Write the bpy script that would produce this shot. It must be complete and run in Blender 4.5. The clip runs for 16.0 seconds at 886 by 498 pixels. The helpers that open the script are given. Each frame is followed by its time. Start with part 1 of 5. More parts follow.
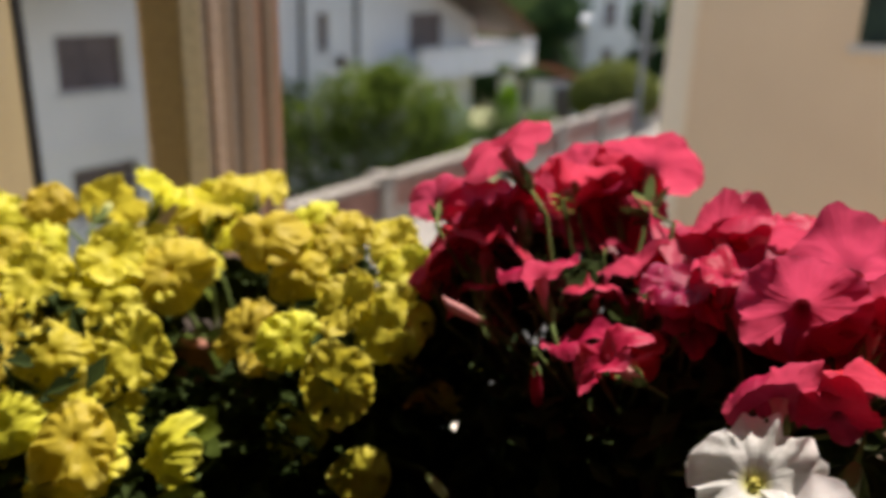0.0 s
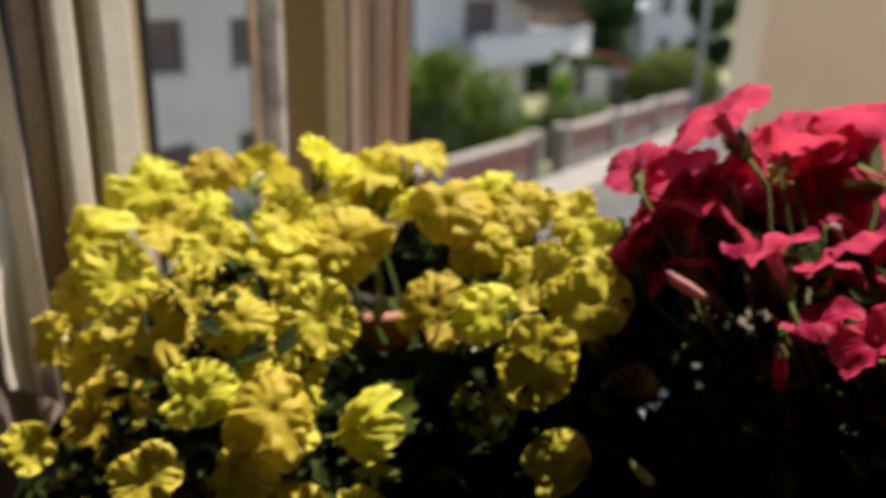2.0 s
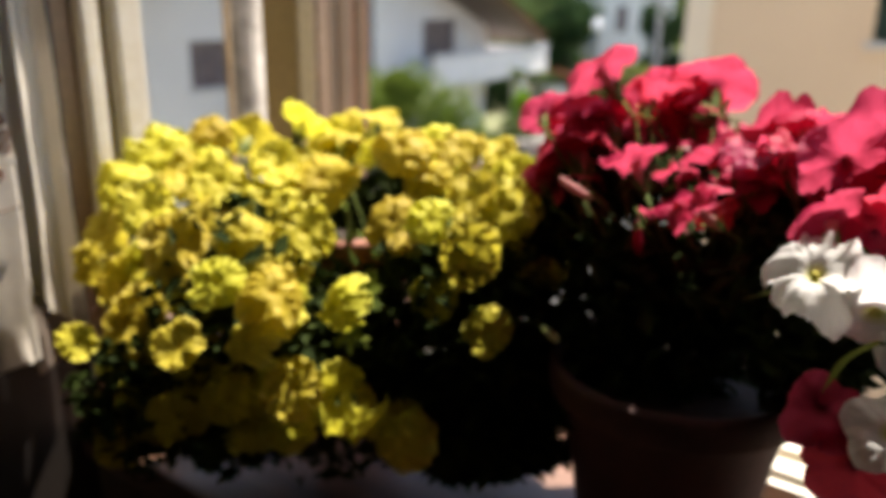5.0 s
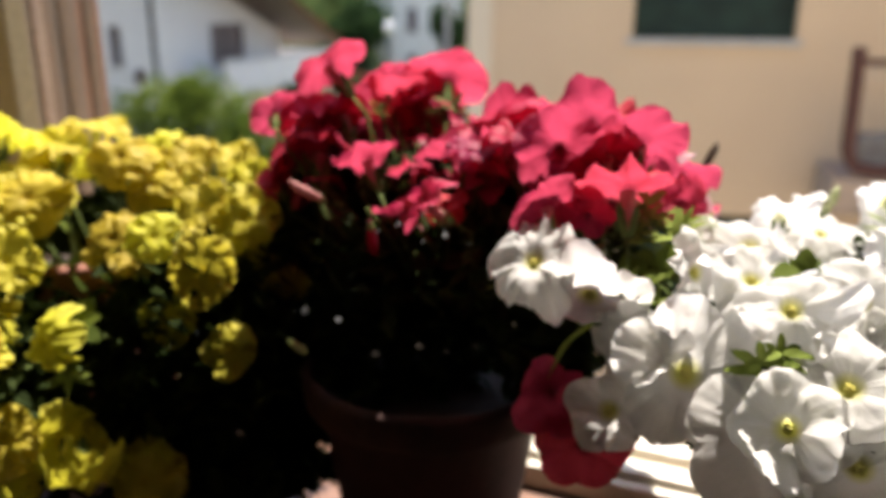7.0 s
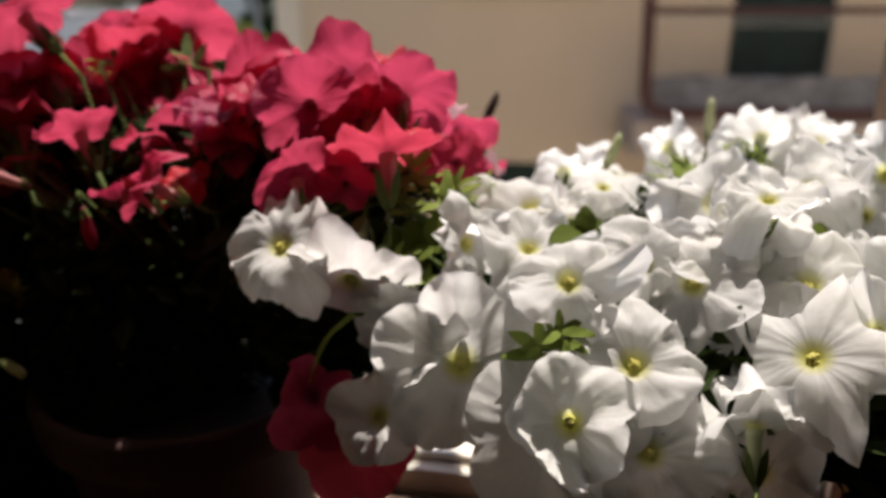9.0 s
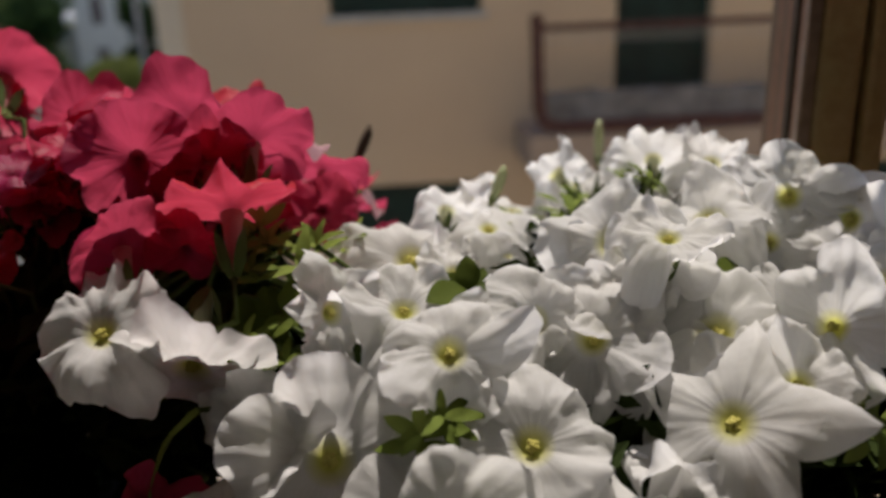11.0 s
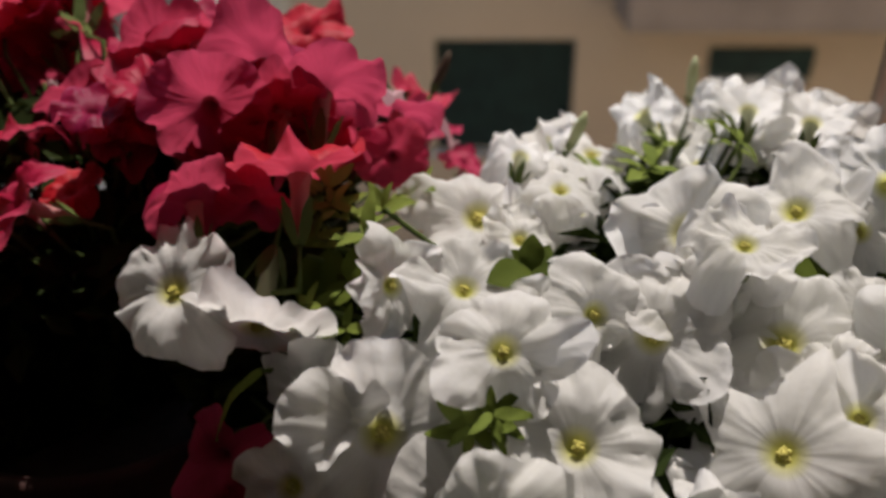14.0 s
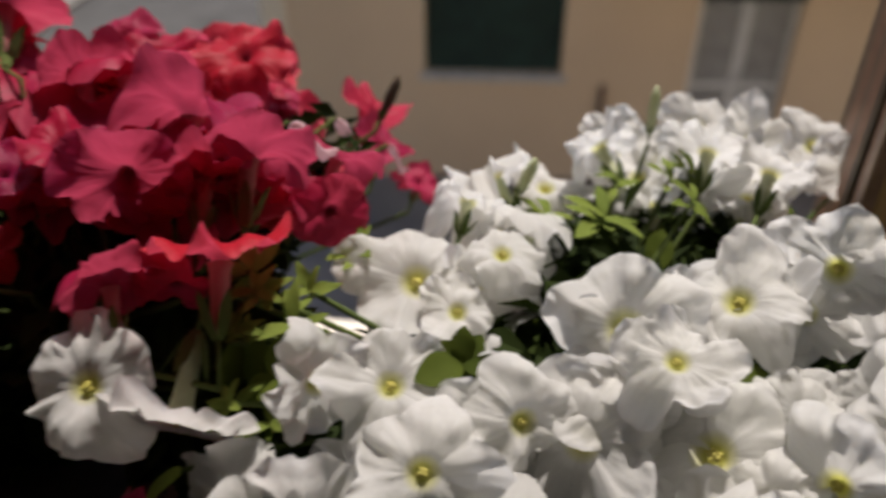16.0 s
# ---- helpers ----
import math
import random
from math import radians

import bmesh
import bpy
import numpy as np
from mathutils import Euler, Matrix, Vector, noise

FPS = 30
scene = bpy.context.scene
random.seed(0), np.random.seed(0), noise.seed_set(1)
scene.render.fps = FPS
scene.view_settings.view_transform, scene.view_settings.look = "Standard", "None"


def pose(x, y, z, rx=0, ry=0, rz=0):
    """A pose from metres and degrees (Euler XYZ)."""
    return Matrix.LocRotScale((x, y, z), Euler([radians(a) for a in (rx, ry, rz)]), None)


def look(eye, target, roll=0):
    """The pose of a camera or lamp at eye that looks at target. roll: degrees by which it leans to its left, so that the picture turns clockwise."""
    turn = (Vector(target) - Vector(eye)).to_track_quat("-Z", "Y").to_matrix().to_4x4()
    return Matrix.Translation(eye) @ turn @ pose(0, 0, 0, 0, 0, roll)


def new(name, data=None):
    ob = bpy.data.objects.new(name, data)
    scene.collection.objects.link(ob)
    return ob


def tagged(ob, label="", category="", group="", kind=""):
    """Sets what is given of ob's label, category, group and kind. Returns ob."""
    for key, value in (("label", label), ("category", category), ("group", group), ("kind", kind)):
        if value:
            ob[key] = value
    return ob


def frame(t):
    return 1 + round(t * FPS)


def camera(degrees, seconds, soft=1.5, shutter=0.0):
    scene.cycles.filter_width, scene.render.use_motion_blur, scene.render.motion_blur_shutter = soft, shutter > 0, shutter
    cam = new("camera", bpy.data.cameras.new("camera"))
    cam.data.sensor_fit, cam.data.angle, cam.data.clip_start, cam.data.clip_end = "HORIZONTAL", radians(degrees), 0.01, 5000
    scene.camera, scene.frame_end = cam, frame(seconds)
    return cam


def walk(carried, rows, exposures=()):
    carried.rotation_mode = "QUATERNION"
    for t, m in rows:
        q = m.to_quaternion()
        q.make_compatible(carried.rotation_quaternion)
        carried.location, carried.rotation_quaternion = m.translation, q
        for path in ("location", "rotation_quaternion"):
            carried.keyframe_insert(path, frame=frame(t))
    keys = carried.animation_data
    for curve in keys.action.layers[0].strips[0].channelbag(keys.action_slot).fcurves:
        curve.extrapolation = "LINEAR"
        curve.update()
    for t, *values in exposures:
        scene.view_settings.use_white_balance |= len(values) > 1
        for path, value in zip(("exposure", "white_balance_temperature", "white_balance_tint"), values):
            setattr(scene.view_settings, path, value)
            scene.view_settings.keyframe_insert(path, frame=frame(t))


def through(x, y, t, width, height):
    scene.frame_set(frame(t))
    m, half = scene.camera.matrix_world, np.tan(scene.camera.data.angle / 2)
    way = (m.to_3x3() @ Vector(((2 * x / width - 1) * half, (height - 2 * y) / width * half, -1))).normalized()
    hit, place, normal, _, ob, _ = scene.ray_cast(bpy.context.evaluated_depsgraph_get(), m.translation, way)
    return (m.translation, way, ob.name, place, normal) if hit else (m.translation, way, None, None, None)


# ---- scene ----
cam = camera(59.4, 16.0, soft=3.1, shutter=0.5)
cam.data.dof.use_dof = True
cam.data.dof.focus_distance = 0.30
cam.data.dof.aperture_fstop = 6.0
PATH = [
    (0, (-0.045, -0.041, 1.501), (-0.086, 1.865, 0.898), 1.6),
    (0.5, (-0.065, -0.033, 1.494), (-0.163, 1.867, 0.88), 1.3),
    (1, (-0.088, -0.03, 1.491), (-0.21, 1.868, 0.87), 1.9),
    (1.5, (-0.108, -0.023, 1.489), (-0.197, 1.881, 0.881), 2.5),
    (2, (-0.138, -0.024, 1.48), (-0.298, 1.866, 0.845), 1.7),
    (2.5, (-0.168, -0.04, 1.47), (-0.369, 1.833, 0.799), 1.7),
    (3, (-0.18, -0.072, 1.463), (-0.366, 1.802, 0.79), 0.9),
    (3.2, (-0.181, -0.087, 1.464), (-0.357, 1.790, 0.797), 0.9),
    (5.3, (-0.104, -0.190, 1.456), (-0.120, 1.736, 0.917), 0.7),
    (5.5, (-0.098, -0.189, 1.459), (-0.042, 1.744, 0.952), 0.6),
    (6, (-0.083, -0.19, 1.457), (0.095, 1.733, 0.94), 0.2),
    (6.5, (-0.074, -0.174, 1.455), (0.214, 1.732, 0.924), 0.4),
    (7, (-0.06, -0.163, 1.451), (0.344, 1.709, 0.876), 0.2),
    (7.5, (-0.046, -0.153, 1.447), (0.439, 1.693, 0.849), 0.9),
    (8, (-0.034, -0.136, 1.443), (0.582, 1.658, 0.809), 0.4),
    (8.5, (-0.017, -0.121, 1.441), (0.69, 1.632, 0.786), 0.3),
    (9, (0.002, -0.107, 1.439), (0.803, 1.597, 0.763), -0.3),
    (9.5, (0.013, -0.092, 1.443), (0.883, 1.591, 0.801), -0.7),
    (10, (0.03, -0.075, 1.442), (0.99, 1.553, 0.788), -2.2),
    (10.2, (0.036, -0.070, 1.441), (0.981, 1.573, 0.797), -2.9),
    (12.3, (0.051, -0.062, 1.434), (1.195, 1.452, 0.804), -0.4),
    (12.5, (0.054, -0.056, 1.442), (1.121, 1.499, 0.775), -1.6),
    (13, (0.059, -0.051, 1.459), (1.053, 1.557, 0.808), -1.9),
    (13.5, (0.061, -0.055, 1.466), (0.982, 1.524, 0.654), 0.2),
    (14, (0.063, -0.049, 1.481), (0.818, 1.532, 0.516), -0.8),
    (14.5, (0.072, -0.036, 1.506), (0.784, 1.54, 0.501), -1.6),
    (15, (0.075, -0.029, 1.52), (0.629, 1.546, 0.419), -3.8),
    (15.5, (0.083, -0.023, 1.54), (0.684, 1.517, 0.414), -2.3),
    (16, (0.107, -0.016, 1.532), (0.835, 1.455, 0.39), 0.1),
]
walk(cam, [(t, look(eye, target, roll)) for t, eye, target, roll in PATH],
     exposures=[(0, 0.87, 6850, 14), (3, 1.02, 6850, 14), (5.5, 1.52, 6850, 13), (6.5, 1.58, 6800, 13), (7, 1.33, 6780, 14), (7.5, 1.42, 6750, 14), (8.25, 1.02, 6700, 15), (9, 0.60, 6650, 15), (10, 0.03, 6600, 15), (12.5, -0.06, 6620, 15), (14, 0.02, 6600, 15), (15, 0.08, 6600, 15), (15.5, 0.30, 6600, 15), (16, 0.02, 6600, 15)])

# ---------------------------------------------------------------- light
world = bpy.data.worlds.new("sky")
scene.world = world
world.use_nodes = True
wn = world.node_tree.nodes
sky = wn.new("ShaderNodeTexSky")
sky.sky_type = "NISHITA"
sky.sun_disc = False
SUN_HEADING, SUN_HEIGHT = 42.0, 66.0     # degrees right of straight ahead, degrees up
sky.sun_elevation = radians(SUN_HEIGHT)
sky.sun_rotation = radians(SUN_HEADING)
world.node_tree.links.new(sky.outputs[0], wn["Background"].inputs[0])
wn["Background"].inputs[1].default_value = 0.125
sun_data = bpy.data.lights.new("sun", "SUN")
sun_data.energy, sun_data.angle, sun_data.color = 5.0, radians(0.53), (1.0, 0.94, 0.85)
sun = new("sun", sun_data)
toward = Vector((math.sin(radians(SUN_HEADING)) * math.cos(radians(SUN_HEIGHT)),
                 math.cos(radians(SUN_HEADING)) * math.cos(radians(SUN_HEIGHT)), math.sin(radians(SUN_HEIGHT))))
sun.matrix_world = look(toward * 60, (0, 0, 0))


# ---------------------------------------------------------------- materials
def nodes_of(name):
    m = bpy.data.materials.new(name)
    m.use_nodes = True
    return m, m.node_tree.nodes, m.node_tree.links


def material(name, colour, rough=0.7, spread=0.15, scale=8.0, fine=60.0, bump=0.1, metal=0.0, second=None, per_object=0.0, stretch=(1, 1, 1)):
    """A surface with stains at one scale and grain at another, both in metres."""
    m, n, l = nodes_of(name)
    bsdf = n["Principled BSDF"]
    co = n.new("ShaderNodeTexCoord")
    mp = n.new("ShaderNodeMapping")
    mp.inputs["Scale"].default_value = stretch
    l.new(co.outputs["Object"], mp.inputs[0])
    big, small = n.new("ShaderNodeTexNoise"), n.new("ShaderNodeTexNoise")
    big.inputs["Scale"].default_value, big.inputs["Detail"].default_value = scale, 5
    small.inputs["Scale"].default_value, small.inputs["Detail"].default_value = fine, 3
    for t in (big, small):
        l.new(mp.outputs[0], t.inputs["Vector"])
    ramp = n.new("ShaderNodeValToRGB")
    c2 = second or tuple(c * (1 - 2 * spread) for c in colour)
    c1 = tuple(min(1, c * (1 + spread)) for c in colour)
    ramp.color_ramp.elements[0].position, ramp.color_ramp.elements[1].position = 0.3, 0.7
    ramp.color_ramp.elements[0].color, ramp.color_ramp.elements[1].color = (*c2, 1), (*c1, 1)
    l.new(big.outputs[0], ramp.inputs[0])
    mix = n.new("ShaderNodeMix")
    mix.data_type, mix.blend_type = "RGBA", "OVERLAY"
    mix.inputs[0].default_value = 0.35
    l.new(ramp.outputs[0], mix.inputs[6])
    l.new(small.outputs[0], mix.inputs[7])
    out = mix.outputs[2]
    if per_object:
        info = n.new("ShaderNodeObjectInfo")
        hsv = n.new("ShaderNodeHueSaturation")
        rng = n.new("ShaderNodeMapRange")
        rng.inputs[3].default_value, rng.inputs[4].default_value = 1 - per_object, 1 + per_object
        l.new(info.outputs["Random"], rng.inputs[0])
        l.new(rng.outputs[0], hsv.inputs["Value"])
        l.new(out, hsv.inputs["Color"])
        out = hsv.outputs[0]
    l.new(out, bsdf.inputs["Base Color"])
    bsdf.inputs["Roughness"].default_value = rough
    bsdf.inputs["Metallic"].default_value = metal
    bp = n.new("ShaderNodeBump")
    bp.inputs["Strength"].default_value = bump
    bp.inputs["Distance"].default_value = 0.3 / fine
    l.new(small.outputs[0], bp.inputs["Height"])
    l.new(bp.outputs[0], bsdf.inputs["Normal"])
    return m


def petal_material(name, limb, edge, throat, throat_size, vein, hue_shift, glow, pale=(0.85, 1.1), through=None):
    """A thin petal: colour runs from the throat to the edge, with fine veins, and light passes through it."""
    m, n, l = nodes_of(name)
    bsdf = n["Principled BSDF"]
    co = n.new("ShaderNodeTexCoord")
    sep = n.new("ShaderNodeSeparateXYZ")
    l.new(co.outputs["Object"], sep.inputs[0])
    flat = n.new("ShaderNodeCombineXYZ")
    l.new(sep.outputs[0], flat.inputs[0])
    l.new(sep.outputs[1], flat.inputs[1])
    rad = n.new("ShaderNodeVectorMath")
    rad.operation = "LENGTH"
    l.new(flat.outputs[0], rad.inputs[0])
    ramp = n.new("ShaderNodeValToRGB")
    e = ramp.color_ramp.elements
    e[0].position, e[0].color = throat_size, (*throat, 1)
    e[1].position, e[1].color = throat_size + 0.16, (*limb, 1)
    mid = e.new(0.78)
    mid.color = (*limb, 1)
    last = e.new(1.0)
    last.color = (*edge, 1)
    l.new(rad.outputs["Value"], ramp.inputs[0])
    turn = n.new("ShaderNodeMath")
    turn.operation = "ARCTAN2"
    l.new(sep.outputs[1], turn.inputs[0])
    l.new(sep.outputs[0], turn.inputs[1])
    ns = n.new("ShaderNodeTexNoise")
    ns.inputs["Scale"].default_value = 4.0
    l.new(co.outputs["Object"], ns.inputs["Vector"])
    wob = n.new("ShaderNodeMath")
    wob.operation = "MULTIPLY_ADD"
    wob.inputs[1].default_value = 35.0
    l.new(turn.outputs[0], wob.inputs[0])
    big = n.new("ShaderNodeMath")
    big.operation = "MULTIPLY"
    big.inputs[1].default_value = 9.0
    l.new(ns.outputs[0], big.inputs[0])
    l.new(big.outputs[0], wob.inputs[2])
    sn = n.new("ShaderNodeMath")
    sn.operation = "SINE"
    l.new(wob.outputs[0], sn.inputs[0])
    rg = n.new("ShaderNodeMapRange")
    rg.inputs[1].default_value, rg.inputs[2].default_value = 0.35, 1.0
    rg.inputs[3].default_value, rg.inputs[4].default_value = 0.0, vein
    l.new(sn.outputs[0], rg.inputs[0])
    dark = n.new("ShaderNodeMix")
    dark.data_type, dark.blend_type = "RGBA", "MULTIPLY"
    dark.inputs[7].default_value = (*[c * 0.55 for c in limb], 1)
    l.new(rg.outputs[0], dark.inputs[0])
    l.new(ramp.outputs[0], dark.inputs[6])
    info = n.new("ShaderNodeObjectInfo")
    hsv = n.new("ShaderNodeHueSaturation")
    hr, vr = n.new("ShaderNodeMapRange"), n.new("ShaderNodeMapRange")
    hr.inputs[3].default_value, hr.inputs[4].default_value = 0.5 - hue_shift, 0.5 + hue_shift
    vr.inputs[3].default_value, vr.inputs[4].default_value = pale
    l.new(info.outputs["Random"], hr.inputs[0])
    l.new(info.outputs["Random"], vr.inputs[0])
    l.new(hr.outputs[0], hsv.inputs["Hue"])
    l.new(vr.outputs[0], hsv.inputs["Value"])
    l.new(dark.outputs[2], hsv.inputs["Color"])
    l.new(hsv.outputs[0], bsdf.inputs["Base Color"])
    bsdf.inputs["Roughness"].default_value = 0.55
    bsdf.inputs["Specular IOR Level"].default_value = 0.25
    bp = n.new("ShaderNodeBump")
    bp.inputs["Strength"].default_value, bp.inputs["Distance"].default_value = 0.03 + 0.25 * vein, 0.01
    l.new(sn.outputs[0], bp.inputs["Height"])
    crinkle = n.new("ShaderNodeTexNoise")
    crinkle.inputs["Scale"].default_value, crinkle.inputs["Detail"].default_value = 3.5, 2
    l.new(co.outputs["Object"], crinkle.inputs["Vector"])
    bp2 = n.new("ShaderNodeBump")
    bp2.inputs["Strength"].default_value, bp2.inputs["Distance"].default_value = 0.16, 0.004
    l.new(crinkle.outputs[0], bp2.inputs["Height"])
    l.new(bp.outputs[0], bp2.inputs["Normal"])
    l.new(bp2.outputs[0], bsdf.inputs["Normal"])
    tl = n.new("ShaderNodeBsdfTranslucent")
    passed = n.new("ShaderNodeMix")      # light that comes through is paler than light thrown back
    passed.data_type = "RGBA"
    passed.inputs[0].default_value = 0.6 if through else 0.0
    passed.inputs[7].default_value = (*(through or limb), 1)
    l.new(hsv.outputs[0], passed.inputs[6])
    l.new(passed.outputs[2], tl.inputs["Color"])
    l.new(bp2.outputs[0], tl.inputs["Normal"])
    mx = n.new("ShaderNodeMixShader")
    mx.inputs[0].default_value = glow
    l.new(bsdf.outputs[0], mx.inputs[1])
    l.new(tl.outputs[0], mx.inputs[2])
    l.new(mx.outputs[0], n["Material Output"].inputs[0])
    return m


def leaf_material(name, colour, second, glow=0.3, scale=30.0, island=False):
    m, n, l = nodes_of(name)
    bsdf = n["Principled BSDF"]
    co = n.new("ShaderNodeTexCoord")
    ns = n.new("ShaderNodeTexNoise")
    ns.inputs["Scale"].default_value = scale
    l.new(co.outputs["Object"], ns.inputs["Vector"])
    src = n.new("ShaderNodeNewGeometry").outputs["Random Per Island"] if island else n.new("ShaderNodeObjectInfo").outputs["Random"]
    add = n.new("ShaderNodeMath")
    add.operation = "MULTIPLY_ADD"
    add.inputs[1].default_value = 0.5
    l.new(src, add.inputs[0])
    half = n.new("ShaderNodeMath")
    half.operation = "MULTIPLY"
    half.inputs[1].default_value = 0.5
    l.new(ns.outputs[0], half.inputs[0])
    l.new(half.outputs[0], add.inputs[2])
    ramp = n.new("ShaderNodeValToRGB")
    ramp.color_ramp.elements[0].position, ramp.color_ramp.elements[1].position = 0.15, 0.85
    ramp.color_ramp.elements[0].color, ramp.color_ramp.elements[1].color = (*second, 1), (*colour, 1)
    l.new(add.outputs[0], ramp.inputs[0])
    l.new(ramp.outputs[0], bsdf.inputs["Base Color"])
    bsdf.inputs["Roughness"].default_value = 0.75
    bsdf.inputs["Specular IOR Level"].default_value = 0.08
    tl = n.new("ShaderNodeBsdfTranslucent")
    l.new(ramp.outputs[0], tl.inputs["Color"])
    mx = n.new("ShaderNodeMixShader")
    mx.inputs[0].default_value = glow
    l.new(bsdf.outputs[0], mx.inputs[1])
    l.new(tl.outputs[0], mx.inputs[2])
    l.new(mx.outputs[0], n["Material Output"].inputs[0])
    return m


def glass_material(name):
    m, n, l = nodes_of(name)
    bsdf = n["Principled BSDF"]
    bsdf.inputs["Transmission Weight"].default_value = 1.0
    bsdf.inputs["Roughness"].default_value = 0.0
    bsdf.inputs["IOR"].default_value = 1.02
    bsdf.inputs["Base Color"].default_value = (0.96, 0.97, 0.97, 1)
    return m


YELLOW = petal_material("yellow_petal", (0.62, 0.535, 0.050), (0.70, 0.62, 0.10), (0.54, 0.42, 0.02), 0.04, 0.02, 0.020, 0.48, (0.84, 1.10))
RED = petal_material("red_petal", (0.46, 0.010, 0.060), (0.56, 0.050, 0.115), (0.18, 0.008, 0.030), 0.06, 0.16, 0.016, 0.42, (0.58, 1.15), through=(0.82, 0.11, 0.195))
WHITE = petal_material("white_petal", (0.85, 0.845, 0.82), (0.86, 0.855, 0.84), (0.72, 0.70, 0.20), 0.10, 0.05, 0.002, 0.58, (0.98, 1.0))
POLLEN = leaf_material("yellow_pollen", (0.70, 0.64, 0.20), (0.56, 0.51, 0.13), 0.25)
DARK_BUD = leaf_material("dark_bud", (0.12, 0.085, 0.06), (0.07, 0.05, 0.035), 0.1)
DRIED = leaf_material("dried_petal", (0.72, 0.52, 0.54), (0.58, 0.36, 0.40), 0.3)
TUBE_YELLOW = leaf_material("yellow_tube", (0.74, 0.74, 0.38), (0.60, 0.63, 0.28), 0.35)
TUBE_RED = leaf_material("red_tube", (0.58, 0.30, 0.28), (0.42, 0.15, 0.16), 0.3)
TUBE_WHITE = leaf_material("white_tube", (0.66, 0.68, 0.48), (0.50, 0.56, 0.30), 0.3)
LEAF = leaf_material("petunia_leaf", (0.105, 0.135, 0.02), (0.045, 0.068, 0.012), 0.25)
# Darker copy of the leaf green: the plants' inner shade is in the colour.
SHADED_LEAF = leaf_material("shaded_inner_leaf", (0.030, 0.045, 0.009), (0.014, 0.024, 0.006), 0.12, island=True)
YOUNG_LEAF = leaf_material("young_leaf", (0.25, 0.31, 0.065), (0.13, 0.18, 0.035), 0.35)
STEM = leaf_material("petunia_stem", (0.13, 0.17, 0.05), (0.07, 0.10, 0.03), 0.15)
BUSH = leaf_material("bush_leaf", (0.23, 0.30, 0.05), (0.05, 0.10, 0.02), 0.42, island=True, scale=0.8)
DARK_BUSH = leaf_material("dark_leaf", (0.055, 0.10, 0.03), (0.015, 0.04, 0.015), island=True, scale=0.8)
PALE_BUSH = leaf_material("pale_leaf", (0.20, 0.26, 0.09), (0.09, 0.14, 0.05), island=True, scale=0.8)
HEDGE = leaf_material("hedge_leaf", (0.25, 0.28, 0.075), (0.14, 0.165, 0.045), 0.15, island=True, scale=0.8)
LIME = leaf_material("lime_leaf", (0.30, 0.48, 0.04), (0.18, 0.34, 0.03), island=True)
GRASS = leaf_material("grass_blade", (0.30, 0.45, 0.06), (0.20, 0.33, 0.05), island=True)
TERRACOTTA = material("terracotta", (0.46, 0.19, 0.14), 0.7, 0.2, 20, 160, 0.2)
# Dark brown clay, taken darker still for the shade on the room side.
SHADED_CLAY = material("shaded_dark_clay", (0.06, 0.02, 0.016), 0.7, 0.25, 20, 160, 0.2)
SOIL = material("potting_soil", (0.035, 0.024, 0.016), 0.95, 0.3, 60, 300, 0.8)
YELLOW_WALL = material("yellow_render", (0.665, 0.50, 0.335), 0.9, 0.03, 0.9, 90, 0.15, second=(0.62, 0.46, 0.31))
SLAB = material("grey_brown_slab", (0.37, 0.285, 0.225), 0.9, 0.12, 2.0, 90, 0.2)
CORNER_TRIM = material("pale_corner_render", (0.74, 0.63, 0.48), 0.9, 0.03, 1.2, 90, 0.1)
WHITE_WALL = material("white_render", (0.74, 0.705, 0.665), 0.9, 0.04, 0.7, 80, 0.15, second=(0.67, 0.64, 0.605))
GREEN_PAINT = material("dark_green_paint", (0.016, 0.040, 0.030), 0.75, 0.2, 6, 80, 0.1)
BROWN_SHUTTER = material("brown_shutter", (0.17, 0.125, 0.12), 0.6, 0.15, 5, 70, 0.1, per_object=0.05)
STONE_SILL = material("pale_stone", (0.50, 0.49, 0.47), 0.7, 0.1, 9, 120, 0.1)
CONCRETE = material("concrete", (0.27, 0.245, 0.215), 0.9, 0.15, 2.5, 70, 0.25)
RED_IRON = material("red_brown_iron", (0.085, 0.024, 0.017), 0.5, 0.2, 20, 200, 0.1)
GREY_CLOTH = material("grey_cloth", (0.20, 0.195, 0.20), 0.95, 0.2, 7, 200, 0.5)
PALE_PAINT = material("pale_grey_paint", (0.72, 0.71, 0.69), 0.6, 0.05, 6, 90, 0.05)
GREY_SHUTTER = material("grey_white_shutter", (0.34, 0.33, 0.32), 0.6, 0.1, 6, 90, 0.1, per_object=0.06)
ROOF = material("brown_roof_tile", (0.24, 0.15, 0.11), 0.85, 0.25, 3, 40, 0.3)
ORANGE_TILE = material("orange_roof_tile", (0.45, 0.24, 0.15), 0.85, 0.2, 2, 40, 0.3)
SOFFIT = material("brown_timber", (0.33, 0.265, 0.215), 0.7, 0.2, 4, 60, 0.2, stretch=(1, 8, 1))
BRICK = material("red_brick", (0.33, 0.17, 0.13), 0.9, 0.2, 5, 90, 0.4, per_object=0.2)
ASPHALT = material("asphalt", (0.075, 0.073, 0.070), 0.9, 0.2, 1.5, 120, 0.5)
PAVING = material("pavement_concrete", (0.21, 0.195, 0.175), 0.9, 0.15, 1.5, 90, 0.3)
EARTH = material("garden_earth", (0.16, 0.15, 0.08), 0.95, 0.3, 1.2, 40, 0.5, second=(0.09, 0.12, 0.04))
BARK = material("bark", (0.14, 0.10, 0.07), 0.9, 0.3, 12, 60, 0.8, stretch=(1, 1, 0.2))
PALE_BARK = material("pale_bark", (0.36, 0.34, 0.22), 0.9, 0.2, 12, 60, 0.5, stretch=(1, 1, 0.3))
